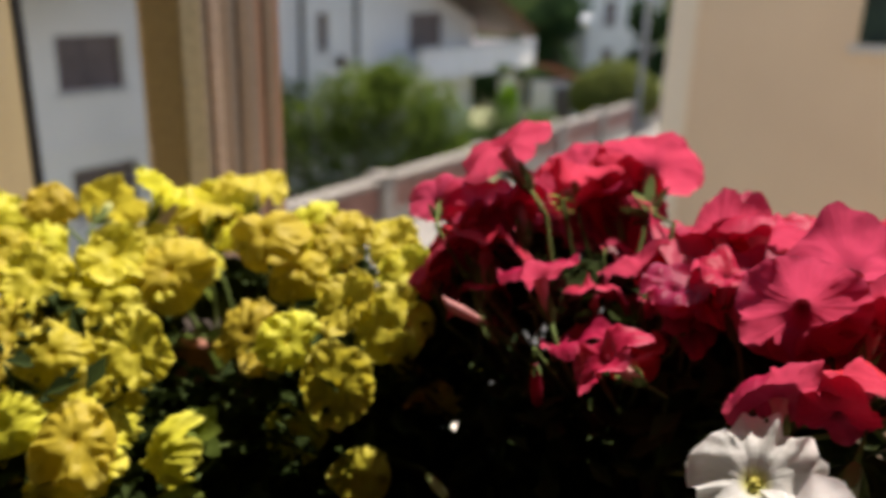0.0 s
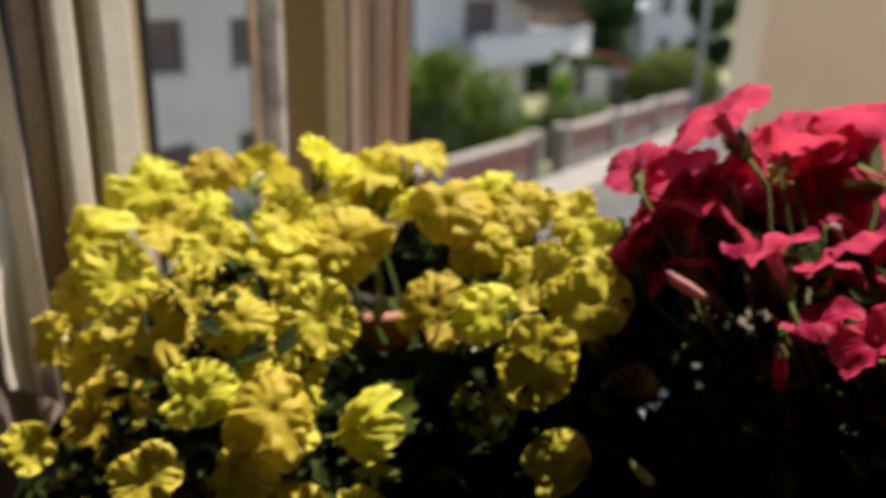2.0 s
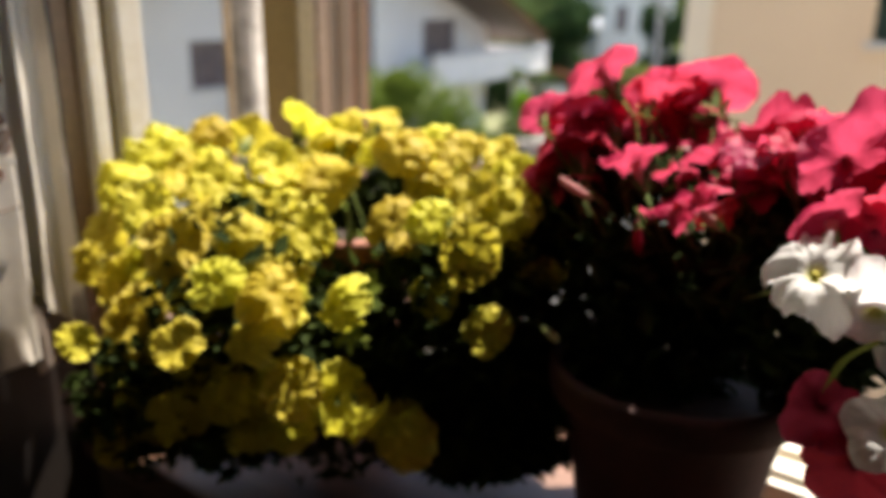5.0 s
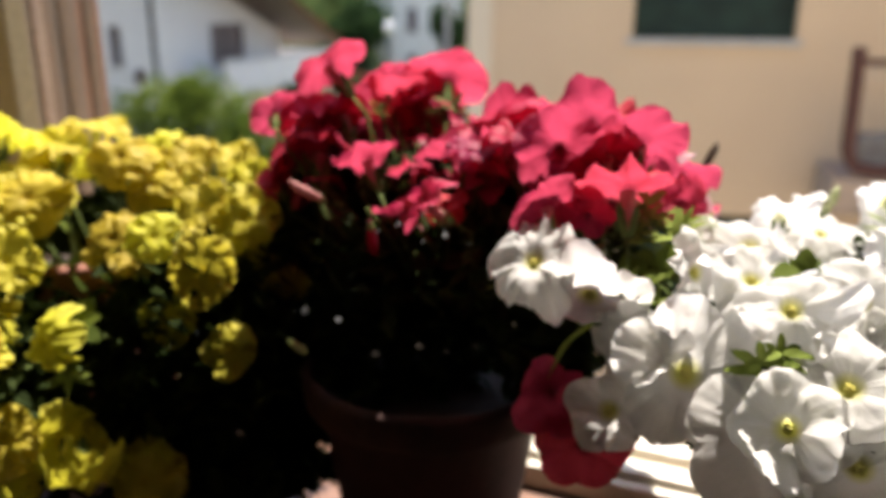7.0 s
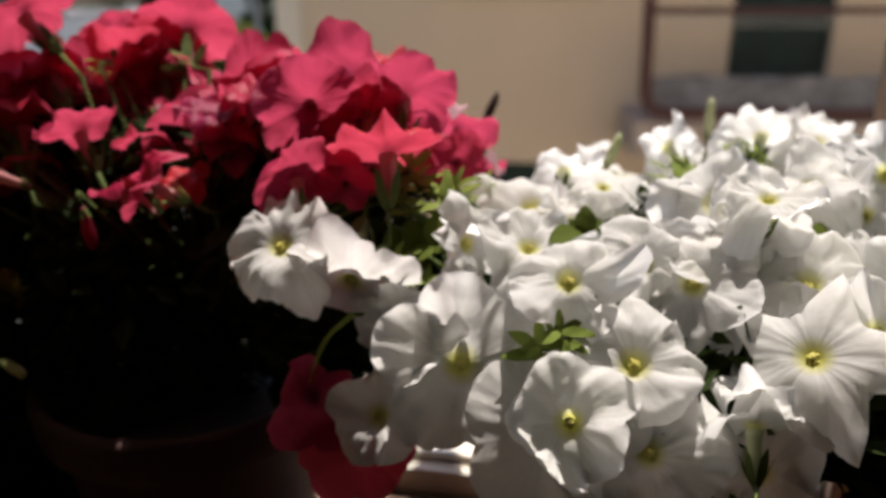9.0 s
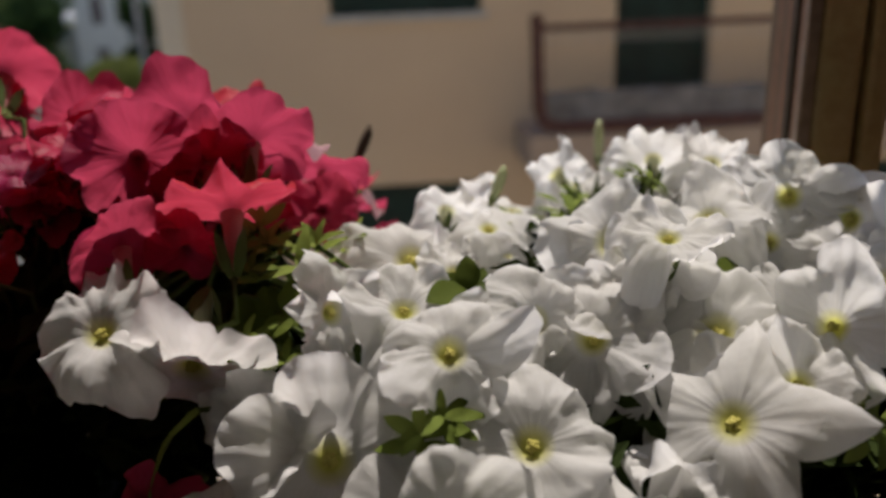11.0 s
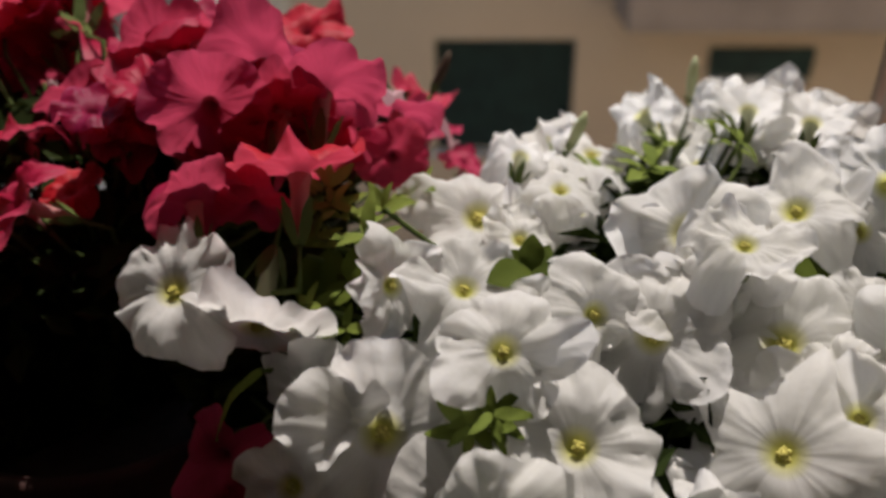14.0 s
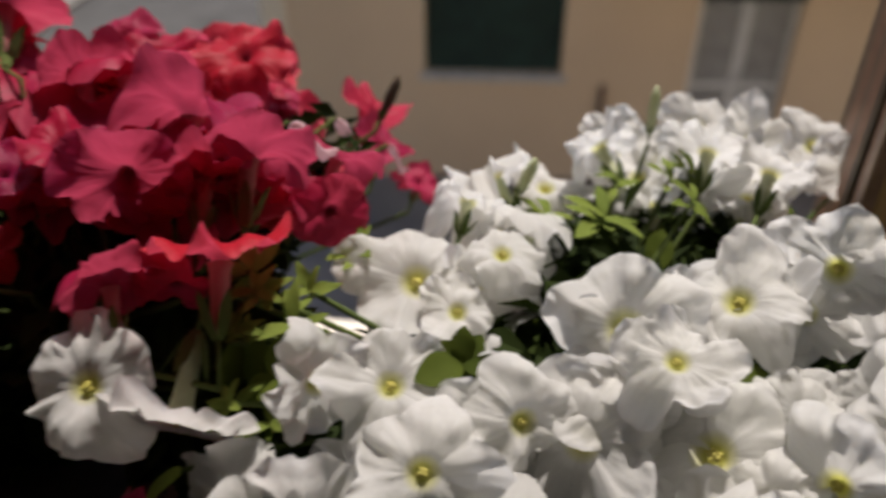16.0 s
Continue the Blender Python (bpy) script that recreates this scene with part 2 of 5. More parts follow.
STEEL = material("galvanised_steel", (0.20, 0.20, 0.195), 0.6, 0.1, 6, 120, 0.05, metal=0.2)
OLIVE_FRAME = material("olive_bronze_aluminium", (0.31, 0.24, 0.125), 0.45, 0.08, 3, 140, 0.03)
BROWN_FRAME = material("brown_anodised_aluminium", (0.26, 0.175, 0.115), 0.42, 0.1, 3, 140, 0.03, metal=0.3)
TAN_RIB = material("tan_anodised_aluminium", (0.44, 0.31, 0.225), 0.42, 0.1, 3, 140, 0.03, metal=0.2)
GREY_RIB = material("grey_brown_aluminium", (0.27, 0.20, 0.145), 0.42, 0.1, 3, 140, 0.03, metal=0.2)
RUST_RIB = material("rust_brown_aluminium", (0.36, 0.195, 0.12), 0.42, 0.1, 3, 140, 0.03, metal=0.2)
DARK_RIB = material("dark_brown_aluminium", (0.10, 0.065, 0.035), 0.5, 0.1, 3, 140, 0.03)
# Golden olive, with light the right post lacks put into the colour.
LIFTED_GOLD = material("lifted_golden_olive", (0.66, 0.47, 0.22), 0.42, 0.08, 3, 140, 0.03)
CREAM_FRAME = material("cream_lacquer", (0.78, 0.72, 0.60), 0.4, 0.06, 6, 120, 0.03)
GASKET = material("black_rubber", (0.012, 0.011, 0.010), 0.6, 0.2, 30, 200, 0.05)
TAN_EDGE = material("tan_wood_edge", (0.52, 0.36, 0.20), 0.6, 0.12, 10, 90, 0.1)
MOTTLED = material("mottled_plaster", (0.60, 0.555, 0.50), 0.95, 0.25, 15, 70, 0.6, second=(0.17, 0.145, 0.115))
SILL_WOOD = material("brown_sill_board", (0.17, 0.088, 0.055), 0.5, 0.2, 4, 90, 0.08, stretch=(1, 10, 10))
# Mostly unseen room surfaces; the tone sets how much light they bounce.
ROOM_WALL = material("dim_room_plaster", (0.24, 0.20, 0.15), 0.9, 0.06, 2, 80, 0.15)
OUTSIDE_WALL = material("cream_render", (0.70, 0.60, 0.44), 0.9, 0.05, 1.0, 90, 0.2)
# Near-black tone that stands for shade, on the left wall and behind the porch.
SHADE_PANEL = material("shade_brown_panel", (0.028, 0.021, 0.017), 0.6, 0.2, 4, 90, 0.1)
ROOM_FLOOR = material("room_tiles", (0.08, 0.055, 0.04), 0.5, 0.15, 3, 60, 0.05)
CURTAIN = leaf_material("cream_curtain_cloth", (0.78, 0.73, 0.64), (0.66, 0.61, 0.53), 0.25, 60)
LINING = leaf_material("beige_lining", (0.50, 0.42, 0.35), (0.40, 0.33, 0.28), 0.2, 60)
LACE = leaf_material("grey_lace", (0.74, 0.69, 0.61), (0.52, 0.47, 0.41), 0.35, 120)
MOTIF = material("rust_embroidery", (0.17, 0.065, 0.04), 0.9, 0.25, 60, 300, 0.5)
THREAD = material("brown_thread", (0.12, 0.085, 0.06), 0.9, 0.2, 60, 300, 0.4)
GLASS = glass_material("window_glass")
# White for the ball that stands in for a glint.
GLINT_WHITE = material("white_glint", (0.85, 0.85, 0.84), 0.15, 0.02, 10, 90, 0.0)


# ---------------------------------------------------------------- building blocks
def part(name, bm, mat, parent=None, label="", m=None, smooth=False):
    """Links a bmesh as one mesh object, under parent."""
    me = bpy.data.meshes.new(name)
    bmesh.ops.recalc_face_normals(bm, faces=bm.faces)
    bm.to_mesh(me)
    bm.free()
    if smooth:
        for p in me.polygons:
            p.use_smooth = True
    me.materials.append(mat)
    ob = new(name, me)
    if parent is not None:
        ob.parent = parent
    if m is not None:
        ob.matrix_basis = m
    if label:
        tagged(ob, label)
    return ob


def thing(name, m, label, category, group="", kind=""):
    ob = new(name)
    ob.empty_display_size = 0.1
    ob.matrix_basis = m
    return tagged(ob, label, category, group, kind)


def add_box(bm, x0, x1, y0, y1, z0, z1, bevel=0.0):
    r = bmesh.ops.create_cube(bm, size=1.0, matrix=Matrix.Translation(((x0 + x1) / 2, (y0 + y1) / 2, (z0 + z1) / 2)) @ Matrix.Diagonal((x1 - x0, y1 - y0, z1 - z0, 1)))
    if bevel:
        es = list({e for v in r["verts"] for e in v.link_edges})
        bmesh.ops.bevel(bm, geom=es, offset=bevel, segments=2, affect="EDGES", profile=0.6)
    return bm


def box(x0, x1, y0, y1, z0, z1, bevel=0.0):
    return add_box(bmesh.new(), x0, x1, y0, y1, z0, z1, bevel)


def tube_between(bm, points, radii, sides=8):
    """A tapered tube along a line of points."""
    rings = []
    for i, p in enumerate(points):
        a = Vector(points[max(i - 1, 0)])
        b = Vector(points[min(i + 1, len(points) - 1)])
        q = (b - a).normalized().to_track_quat("Z", "Y")
        rings.append([bm.verts.new(Vector(p) + q @ Vector((math.cos(k * math.tau / sides) * radii[i], math.sin(k * math.tau / sides) * radii[i], 0))) for k in range(sides)])
    for r0, r1 in zip(rings, rings[1:]):
        for k in range(sides):
            bm.faces.new((r0[k], r0[(k + 1) % sides], r1[(k + 1) % sides], r1[k]))
    bm.faces.new(rings[0][::-1])
    bm.faces.new(rings[-1])
    return bm


def holed_wall(x0, x1, y0, y1, z0, z1, holes):
    """A wall along x with openings (x0, x1, z0, z1) that go right through it."""
    xs = sorted({x0, x1, *(v for h in holes for v in h[:2])})
    zs = sorted({z0, z1, *(v for h in holes for v in h[2:])})
    solid = {(i, j) for i in range(len(xs) - 1) for j in range(len(zs) - 1)
             if not any(h[0] <= (xs[i] + xs[i + 1]) / 2 <= h[1] and h[2] <= (zs[j] + zs[j + 1]) / 2 <= h[3] for h in holes)}
    bm = bmesh.new()
    cache = {}

    def v(i, y, j):
        if (i, y, j) not in cache:
            cache[i, y, j] = bm.verts.new((xs[i], y, zs[j]))
        return cache[i, y, j]
    for i, j in solid:
        for y in (y0, y1):
            bm.faces.new([v(i, y, j), v(i + 1, y, j), v(i + 1, y, j + 1), v(i, y, j + 1)])
        for (di, dj), (a, b) in {(-1, 0): ((i, j), (i, j + 1)), (1, 0): ((i + 1, j), (i + 1, j + 1)), (0, -1): ((i, j), (i + 1, j)), (0, 1): ((i, j + 1), (i + 1, j + 1))}.items():
            if (i + di, j + dj) not in solid:
                bm.faces.new([v(a[0], y0, a[1]), v(b[0], y0, b[1]), v(b[0], y1, b[1]), v(a[0], y1, a[1])])
    return bm


def leaf_cloud(blobs, count, size, rng, fold=0.35, loose=1.0):
    """Many small folded leaves round several blobs (x, y, z, rx, ry, rz): an uneven crown with gaps."""
    verts, faces = [], []
    for k in range(count):
        bx, by, bz, rx, ry, rz = blobs[k % len(blobs)]
        d = Vector((rng.gauss(0, 1), rng.gauss(0, 1), rng.gauss(0, 1))).normalized()
        r = 1 - loose * (1 - rng.random() ** 0.4)
        lump = 1 + 0.35 * loose * noise.noise(Vector((bx, by, bz)) * 3 + d * 2.2)
        c = Vector((bx + d.x * rx * r * lump, by + d.y * ry * r * lump, bz + d.z * rz * r * lump))
        q = Euler((rng.uniform(-1, 1), rng.uniform(-1, 1), rng.uniform(0, math.tau))).to_quaternion()
        s = size * rng.uniform(0.6, 1.4)
        i = len(verts)
        for p in ((0, -1, 0), (0.5, 0, fold), (0, 1, 0), (-0.5, 0, fold)):
            verts.append(c + q @ (Vector(p) * s))
        faces += [(i, i + 1, i + 2), (i, i + 2, i + 3)]
    return verts, faces


def leaf_part(name, data, mat, parent, label=""):
    me = bpy.data.meshes.new(name)
    me.from_pydata([tuple(v) for v in data[0]], [], data[1])
    me.materials.append(mat)
    ob = new(name, me)
    ob.parent = parent
    if label:
        tagged(ob, label)
    return ob


# ---------------------------------------------------------------- the ground outside
STREET = -2.9
rng = random.Random(11)


def sheet(name, pts, z, mat, label, category, kind="structure"):
    bm = bmesh.new()
    bm.faces.new([bm.verts.new((x, y, z)) for x, y in pts])
    ob = part(name, bm, mat)
    return tagged(ob, label, category, kind=kind)


sheet("ground", [(-900, -900), (900, -900), (900, 900), (-900, 900)], STREET - 0.12, EARTH, "brown and green garden earth round the houses", "ground")
N, D = Vector((0.485, 0.875, 0)), Vector((0.875, -0.485, 0))     # along the street, and across it


def street(n, d):
    p = N * n + D * d
    return p.x, p.y


def strip(name, d0, d1, n0, n1, z0, z1, mat, label, category):
    bm = box(d0, d1, n0, n1, z0, z1, 0.01)
    ob = part(name, bm, mat, m=Matrix(((D.x, N.x, 0, 0), (D.y, N.y, 0, 0), (0, 0, 1, 0), (0, 0, 0, 1))))
    return tagged(ob, label, category, kind="structure")


strip("road", -7.3, -3.4, -30, 160, STREET - 0.3, STREET - 0.1, ASPHALT, "grey asphalt road between the houses", "road")
strip("pavement", -8.55, -7.3, -30, 160, STREET - 0.3, STREET, PAVING, "pale concrete pavement beside the garden wall", "pavement")
strip("pavement_2", -3.4, 14.0, -2.0, 60, STREET - 0.3, STREET, PAVING, "pale concrete pavement beside the yellow building", "pavement")

# ---------------------------------------------------------------- the garden wall
wall_pose = Matrix(((D.x, N.x, 0, 0), (D.y, N.y, 0, 0), (0, 0, 1, 0), (0, 0, 0, 1))) @ Matrix.Translation((-8.75, 0, STREET))
garden_wall = thing("garden_wall", wall_pose, "low garden wall of red brick panels between pale concrete piers", "wall")
for n0, n1 in ((9.0, 16.6), (18.2, 60.0)):
    part("footing", box(-0.11, 0.11, n0, n1, -0.12, 0.35, 0.01), CONCRETE, garden_wall)
    part("backing", box(-0.10, 0.09, n0, n1, 0.35, 0.95, 0.005), BRICK, garden_wall, "red brick panel")
    part("coping", box(-0.16, 0.16, n0, n1, 0.95, 1.07, 0.02), CONCRETE, garden_wall)
for n in (9.1, 12.4, 16.6, 18.2, 21.5, 25.0, 28.6, 32.2, 36.0, 40.0, 45.0, 50.0):
    bm = box(-0.2, 0.2, n - 0.2, n + 0.2, -0.12, 1.10, 0.015)
    add_box(bm, -0.22, 0.22, n - 0.22, n + 0.22, 1.10, 1.15, 0.015)
    part("pier", bm, CONCRETE, garden_wall)

# ---------------------------------------------------------------- the yellow building
yb = thing("yellow_building", Matrix.Translation(N * 7.9) @ pose(0, 0, 0, 0, 0, -29), "yellow rendered apartment building with dark green shutters", "building")
openings = [(-0.49, 0.99, 1.25, 2.65), (-0.46, 0.98, -1.66, -0.46), (2.34, 3.32, 0.12, 2.4), (2.31, 3.33, -2.7, -0.53), (5.2, 6.6, 1.25, 2.65), (5.2, 6.6, -1.66, -0.46)]
part("wall", holed_wall(-2.13, 9.0, 0.0, 0.32, STREET - 0.12, 3.3, openings), YELLOW_WALL, yb)
part("corner_band", box(-2.15, -1.89, -0.02, 0.0, STREET - 0.12, 3.3, 0.004), CORNER_TRIM, yb, "paler render band at the corner")
part("side_wall", box(-2.13, -1.83, 0.325, 11.0, STREET - 0.12, 3.3), YELLOW_WALL, yb)
part("back_wall", box(-1.83, 9.0, 10.7, 11.0, STREET - 0.12, 3.3), YELLOW_WALL, yb)
part("end_wall", box(8.7, 9.0, 0.325, 10.7, STREET - 0.12, 3.3), YELLOW_WALL, yb)
part("roof", box(-2.7, 9.6, -0.5, 11.6, 3.3, 3.55, 0.03), ROOF, yb, "flat-looking brown roof edge")


def shutter_window(parent, x0, x1, z0, z1, mat, slat, sill=True, leaves=2, depth=0.10):
    """A closed shutter of thin slats in its opening, with a stone sill."""
    win = part("window", box(x0, x1, depth + 0.04, depth + 0.07, z0, z1), mat, parent)
    w = (x1 - x0) / leaves
    for k in range(leaves):
        a, b = x0 + k * w, x0 + (k + 1) * w
        bm = bmesh.new()
        for i in range(int((z1 - z0 - 0.1) / slat)):
            z = z0 + 0.05 + i * slat
            add_box(bm, a + 0.05, b - 0.05, depth + 0.012, depth + 0.036, z, z + slat * 0.72)
        part("shutter_slats", bm, mat, win)
        bm = bmesh.new()
        for s in ((a, a + 0.05, z0, z1), (b - 0.05, b, z0, z1), (a + 0.05, b - 0.05, z0, z0 + 0.05), (a + 0.05, b - 0.05, z1 - 0.05, z1)):
            add_box(bm, s[0] + 0.003, s[1] - 0.003, depth, depth + 0.04, s[2], s[3])
        part("shutter_frame", bm, mat, win)
    if sill:
        part("sill", box(x0 - 0.06, x1 + 0.06, -0.05, depth + 0.035, z0 - 0.065, z0 - 0.004, 0.008), STONE_SILL, win, "pale stone sill")
    return win


shutter_window(yb, *openings[0], GREEN_PAINT, 0.034, leaves=1)
shutter_window(yb, *openings[1], GREEN_PAINT, 0.034, leaves=1)
shutter_window(yb, *openings[2], GREEN_PAINT, 0.034, sill=False)
grey = shutter_window(yb, 2.31, 3.33, -2.7, -0.79, GREY_SHUTTER, 0.06, sill=False)
for x in (2.33, 2.765, 2.835, 3.27):
    part("stile", box(x, x + 0.045, 0.088, 0.0985, -2.68, -0.80, 0.004), PALE_PAINT, grey, "pale grey painted stile")
for x0, x1 in ((2.376, 2.764), (2.881, 3.269)):
    part("rail", box(x0, x1, 0.089, 0.0985, -1.80, -1.74, 0.004), PALE_PAINT, grey, "pale grey painted rail")
shutter_window(yb, *openings[4], GREEN_PAINT, 0.034, leaves=1)
shutter_window(yb, *openings[5], GREEN_PAINT, 0.034, leaves=1)
bm = box(2.31, 3.33, -0.06, 0.10, -0.78, -0.53, 0.01)
for k in range(9):
    add_box(bm, 2.32 + k * 0.112, 2.42 + k * 0.112, -0.064, -0.055, -0.83 + 0.012 * (k % 2), -0.77)
part("awning", bm, GREEN_PAINT, yb, "dark green scalloped canvas awning")
bm = bmesh.new()
tube_between(bm, [(1.43, -0.06, -1.75), (1.43, -0.06, STREET)], [0.03, 0.03], 8)
part("gas_pipe", bm, RED_IRON, yb)
balcony = part("balcony", box(1.31, 5.6, -0.9, -0.002, -0.18, 0.14, 0.02), SLAB, yb, "grey-brown balcony slab")
bm = bmesh.new()
tube_between(bm, [(1.38, -0.86, 1.22), (1.40, -0.86, 0.40), (1.43, -0.86, 0.29), (1.50, -0.86, 0.23), (1.62, -0.86, 0.215), (5.5, -0.86, 0.215)], [0.058, 0.058, 0.054, 0.05, 0.05, 0.05], 10)
part("rail_frame", bm, RED_IRON, balcony)
bm = bmesh.new()
tube_between(bm, [(1.39, -0.86, 1.10), (5.5, -0.86, 1.10)], [0.03, 0.03], 8)
part("hand_rail", bm, RED_IRON, balcony)
bar = part("baluster", box(-0.0015, 0.0015, -0.0015, 0.0015, 0.22, 1.10), RED_IRON, balcony, m=Matrix.Translation((1.5, -0.86, 0)))
for k in range(1, 48):
    ob = new("baluster", bar.data)
    ob.parent, ob.matrix_basis = balcony, Matrix.Translation((1.5 + k * 0.083, -0.86, 0))
bm = bmesh.new()
for z in (0.98, 1.04):
    tube_between(bm, [(1.45, -0.80, z), (3.4, -0.80, z - 0.012), (5.4, -0.80, z)], [0.006] * 3, 6)
part("washing_line", bm, STONE_SILL, balcony)
bm = bmesh.new()
bmesh.ops.create_grid(bm, x_segments=80, y_segments=10, size=0.5)
for v in bm.verts:
    x, z = 1.46 + (v.co.x + 0.5) * 4.0, 0.24 + (v.co.y + 0.5) * 0.30
    v.co = (x, -0.82 + 0.03 * noise.noise(Vector((x * 5, 0, z * 6))), z + 0.03 * noise.noise(Vector((x * 3, 4, 0))) * (v.co.y + 0.5))
bmesh.ops.solidify(bm, geom=list(bm.faces), thickness=0.02)
part("draped_mat", bm, GREY_CLOTH, balcony, "grey woven mat tied behind the railing", smooth=True)

# ---------------------------------------------------------------- the white house across the street
HA = 66
house = thing("white_house", Matrix.Translation((-1.3, 25.0, 0)) @ pose(0, 0, 0, 0, 0, HA), "white rendered house with brown shutters and a low gable roof", "house")
holes = [(-1.11, 1.17, 0.02, 1.21), (-13.35, -11.95, -0.09, 0.83), (-10.8, -9.4, -0.09, 0.83), (-13.3, -11.85, -2.3, -1.42), (-10.7, -9.3, -2.3, -1.42), (-5.9, -5.4, 0.3, 1.2)]
part("front_wall", holed_wall(-15.0, 1.9, 0.0, 0.3, STREET - 0.12, 1.3, holes), WHITE_WALL, house)
part("front_wall", box(1.901, 3.7, 0.0, 0.3, STREET - 0.12, 0.95), WHITE_WALL, house)
for prism in ([(-15.0, 1.302), (1.9, 1.302), (1.9, 1.50), (-6.57, 4.04), (-15.0, 1.51)], [(1.901, 0.952), (3.7, 0.952), (3.7, 0.97), (1.901, 1.50)]):
    bm = bmesh.new()
    front = [bm.verts.new((x, 0.0, z)) for x, z in prism]
    back = [bm.verts.new((x, 0.3, z)) for x, z in prism]
    bm.faces.new(front)
    bm.faces.new(back)
    for k in range(len(prism)):
        bm.faces.new((front[k - 1], front[k], back[k], back[k - 1]))
    part("gable", bm, WHITE_WALL, house)
part("side_wall", box(3.4, 3.7, 0.305, 9.0, STREET - 0.12, 0.93), WHITE_WALL, house)
part("side_wall", box(-15.0, -14.7, 0.305, 9.0, STREET - 0.12, 1.45), WHITE_WALL, house)
part("back_wall", box(-15.0, 3.7, 9.0, 9.3, STREET - 0.12, 0.93), WHITE_WALL, house)
part("string_course", box(-15.02, -4.5, -0.03, -0.002, -1.06, -0.96, 0.008), WHITE_WALL, house)
for h in holes:
    shutter_window(house, *h, BROWN_SHUTTER, 0.055, leaves=1 if h[1] - h[0] < 1.0 else 2)
for (xa, za), (xb, zb) in (((-16.2, 1.17), (-6.57, 4.06)), ((-6.57, 4.06), (5.3, 0.50))):
    bm = bmesh.new()
    ring = [bm.verts.new(p) for p in ((xa, -1.7, za), (xb, -1.7, zb), (xb, 10, zb), (xa, 10, za))]
    bm.faces.new(ring)
    bmesh.ops.solidify(bm, geom=list(bm.faces), thickness=-0.14)
    part("soffit", bm, SOFFIT, house, "brown timber roof underside")
    bm = bmesh.new()
    ring = [bm.verts.new(p) for p in ((xa, -1.75, za + 0.15), (xb, -1.75, zb + 0.15), (xb, 10, zb + 0.15), (xa, 10, za + 0.15))]
    bm.faces.new(ring)
    bmesh.ops.solidify(bm, geom=list(bm.faces), thickness=-0.12)
    part("roof", bm, ROOF, house)
for x in (-4.15, -6.6):
    bm = bmesh.new()
    tube_between(bm, [(x, -0.07, 3.2 if x > -5 else 3.9), (x, -0.07, STREET)], [0.06, 0.06], 10)
    part("downpipe", bm, STEEL, house)
hb = part("balcony", box(-2.8, 6.6, -1.3, -0.002, -0.66, -0.42, 0.02), WHITE_WALL, house, "white rendered balcony with a solid parapet")
part("parapet", box(-2.8, 6.6, -1.3, -1.15, -0.42, 0.22, 0.02), WHITE_WALL, hb)
part("parapet", box(6.45, 6.6, -1.15, 2.0, -0.42, 0.22, 0.02), WHITE_WALL, hb)
part("coping", box(-2.85, 6.65, -1.35, -1.10, 0.22, 0.30, 0.02), STONE_SILL, hb)
part("slab", box(3.7, 6.6, 0.0, 9.0, -0.66, -0.42), WHITE_WALL, hb)
for x, y in ((4.2, -1.1), (6.4, 4.0)):
    part("pillar", box(x - 0.2, x + 0.2, y - 0.2, y + 0.2, STREET - 0.12, -0.66, 0.01), WHITE_WALL, house)
# Added dark sheet in place of the shaded porch interior.
part("porch_shade", box(3.72, 7.5, 5.0, 5.2, STREET - 0.12, 0.4), SHADE_PANEL, house, "dark sheet added for the shade inside the porch")
bm = bmesh.new()
bmesh.ops.create_uvsphere(bm, u_segments=10, v_segments=8, radius=0.11, matrix=Matrix.Translation((-5.0, -0.14, 0.0)) @ Matrix.Diagonal((1, 1, 1.7, 1)))
part("wall_lamp", bm, RED_IRON, house, smooth=True)


# ---------------------------------------------------------------- planting outside
def bush(name, blobs, count, size, mat, label, category="bush", seed=1, trunk=None, loose=1.0):
    r = random.Random(seed)
    x, y = sum(b[0] for b in blobs) / len(blobs), sum(b[1] for b in blobs) / len(blobs)
    ob = thing(name, Matrix.Translation((x, y, STREET - 0.12)), label, category)
    local = [(b[0] - x, b[1] - y, b[2] - STREET + 0.12, *b[3:]) for b in blobs]
    bm = bmesh.new()
    for b in local[:5]:
        top = Vector(b[:3])
        mid = Vector((b[0] * 0.45, b[1] * 0.45, b[2] * 0.5))
        tube_between(bm, [(b[0] * 0.1, b[1] * 0.1, 0), mid, top], [trunk or 0.06, (trunk or 0.06) * 0.6, 0.02], 7)
    part("trunk", bm, BARK, ob)
    leaf_part("crown", leaf_cloud(local, count, size, r, loose=loose), mat, ob)
    return ob


bush("bush", [(-3.6, 17.6, -1.5, 1.1, 0.9, 1.4), (-2.6, 17.9, -0.9, 0.9, 0.8, 1.0), (-1.5, 18.3, -1.0, 1.0, 0.9, 1.2), (-0.7, 18.8, -1.4, 0.8, 0.7, 1.1), (-2.1, 18.0, -1.9, 1.6, 0.8, 0.9), (-1.9, 18.2, -0.4, 0.5, 0.5, 0.6), (-4.4, 17.0, -1.2, 0.9, 0.9, 1.5)],
     9000, 0.085, BUSH, "bright green leafy garden bushes behind the brick wall", seed=3)
bush("clipped_hedge", [(5.75, 30.4, -1.62, 1.50, 1.4, 1.30), (5.05, 30.2, -1.72, 1.1, 1.2, 1.0), (6.45, 30.6, -1.72, 1.1, 1.2, 1.0)], 26000, 0.06, HEDGE, "rounded clipped green hedge behind the wall", "hedge", seed=4, loose=0.18)
bush("shrub", [(1.9, 24.0, -2.2, 0.6, 0.6, 0.7), (2.6, 25.2, -2.3, 0.6, 0.6, 0.6)], 1500, 0.09, PALE_BUSH, "low pale green shrub beside the porch", seed=5)
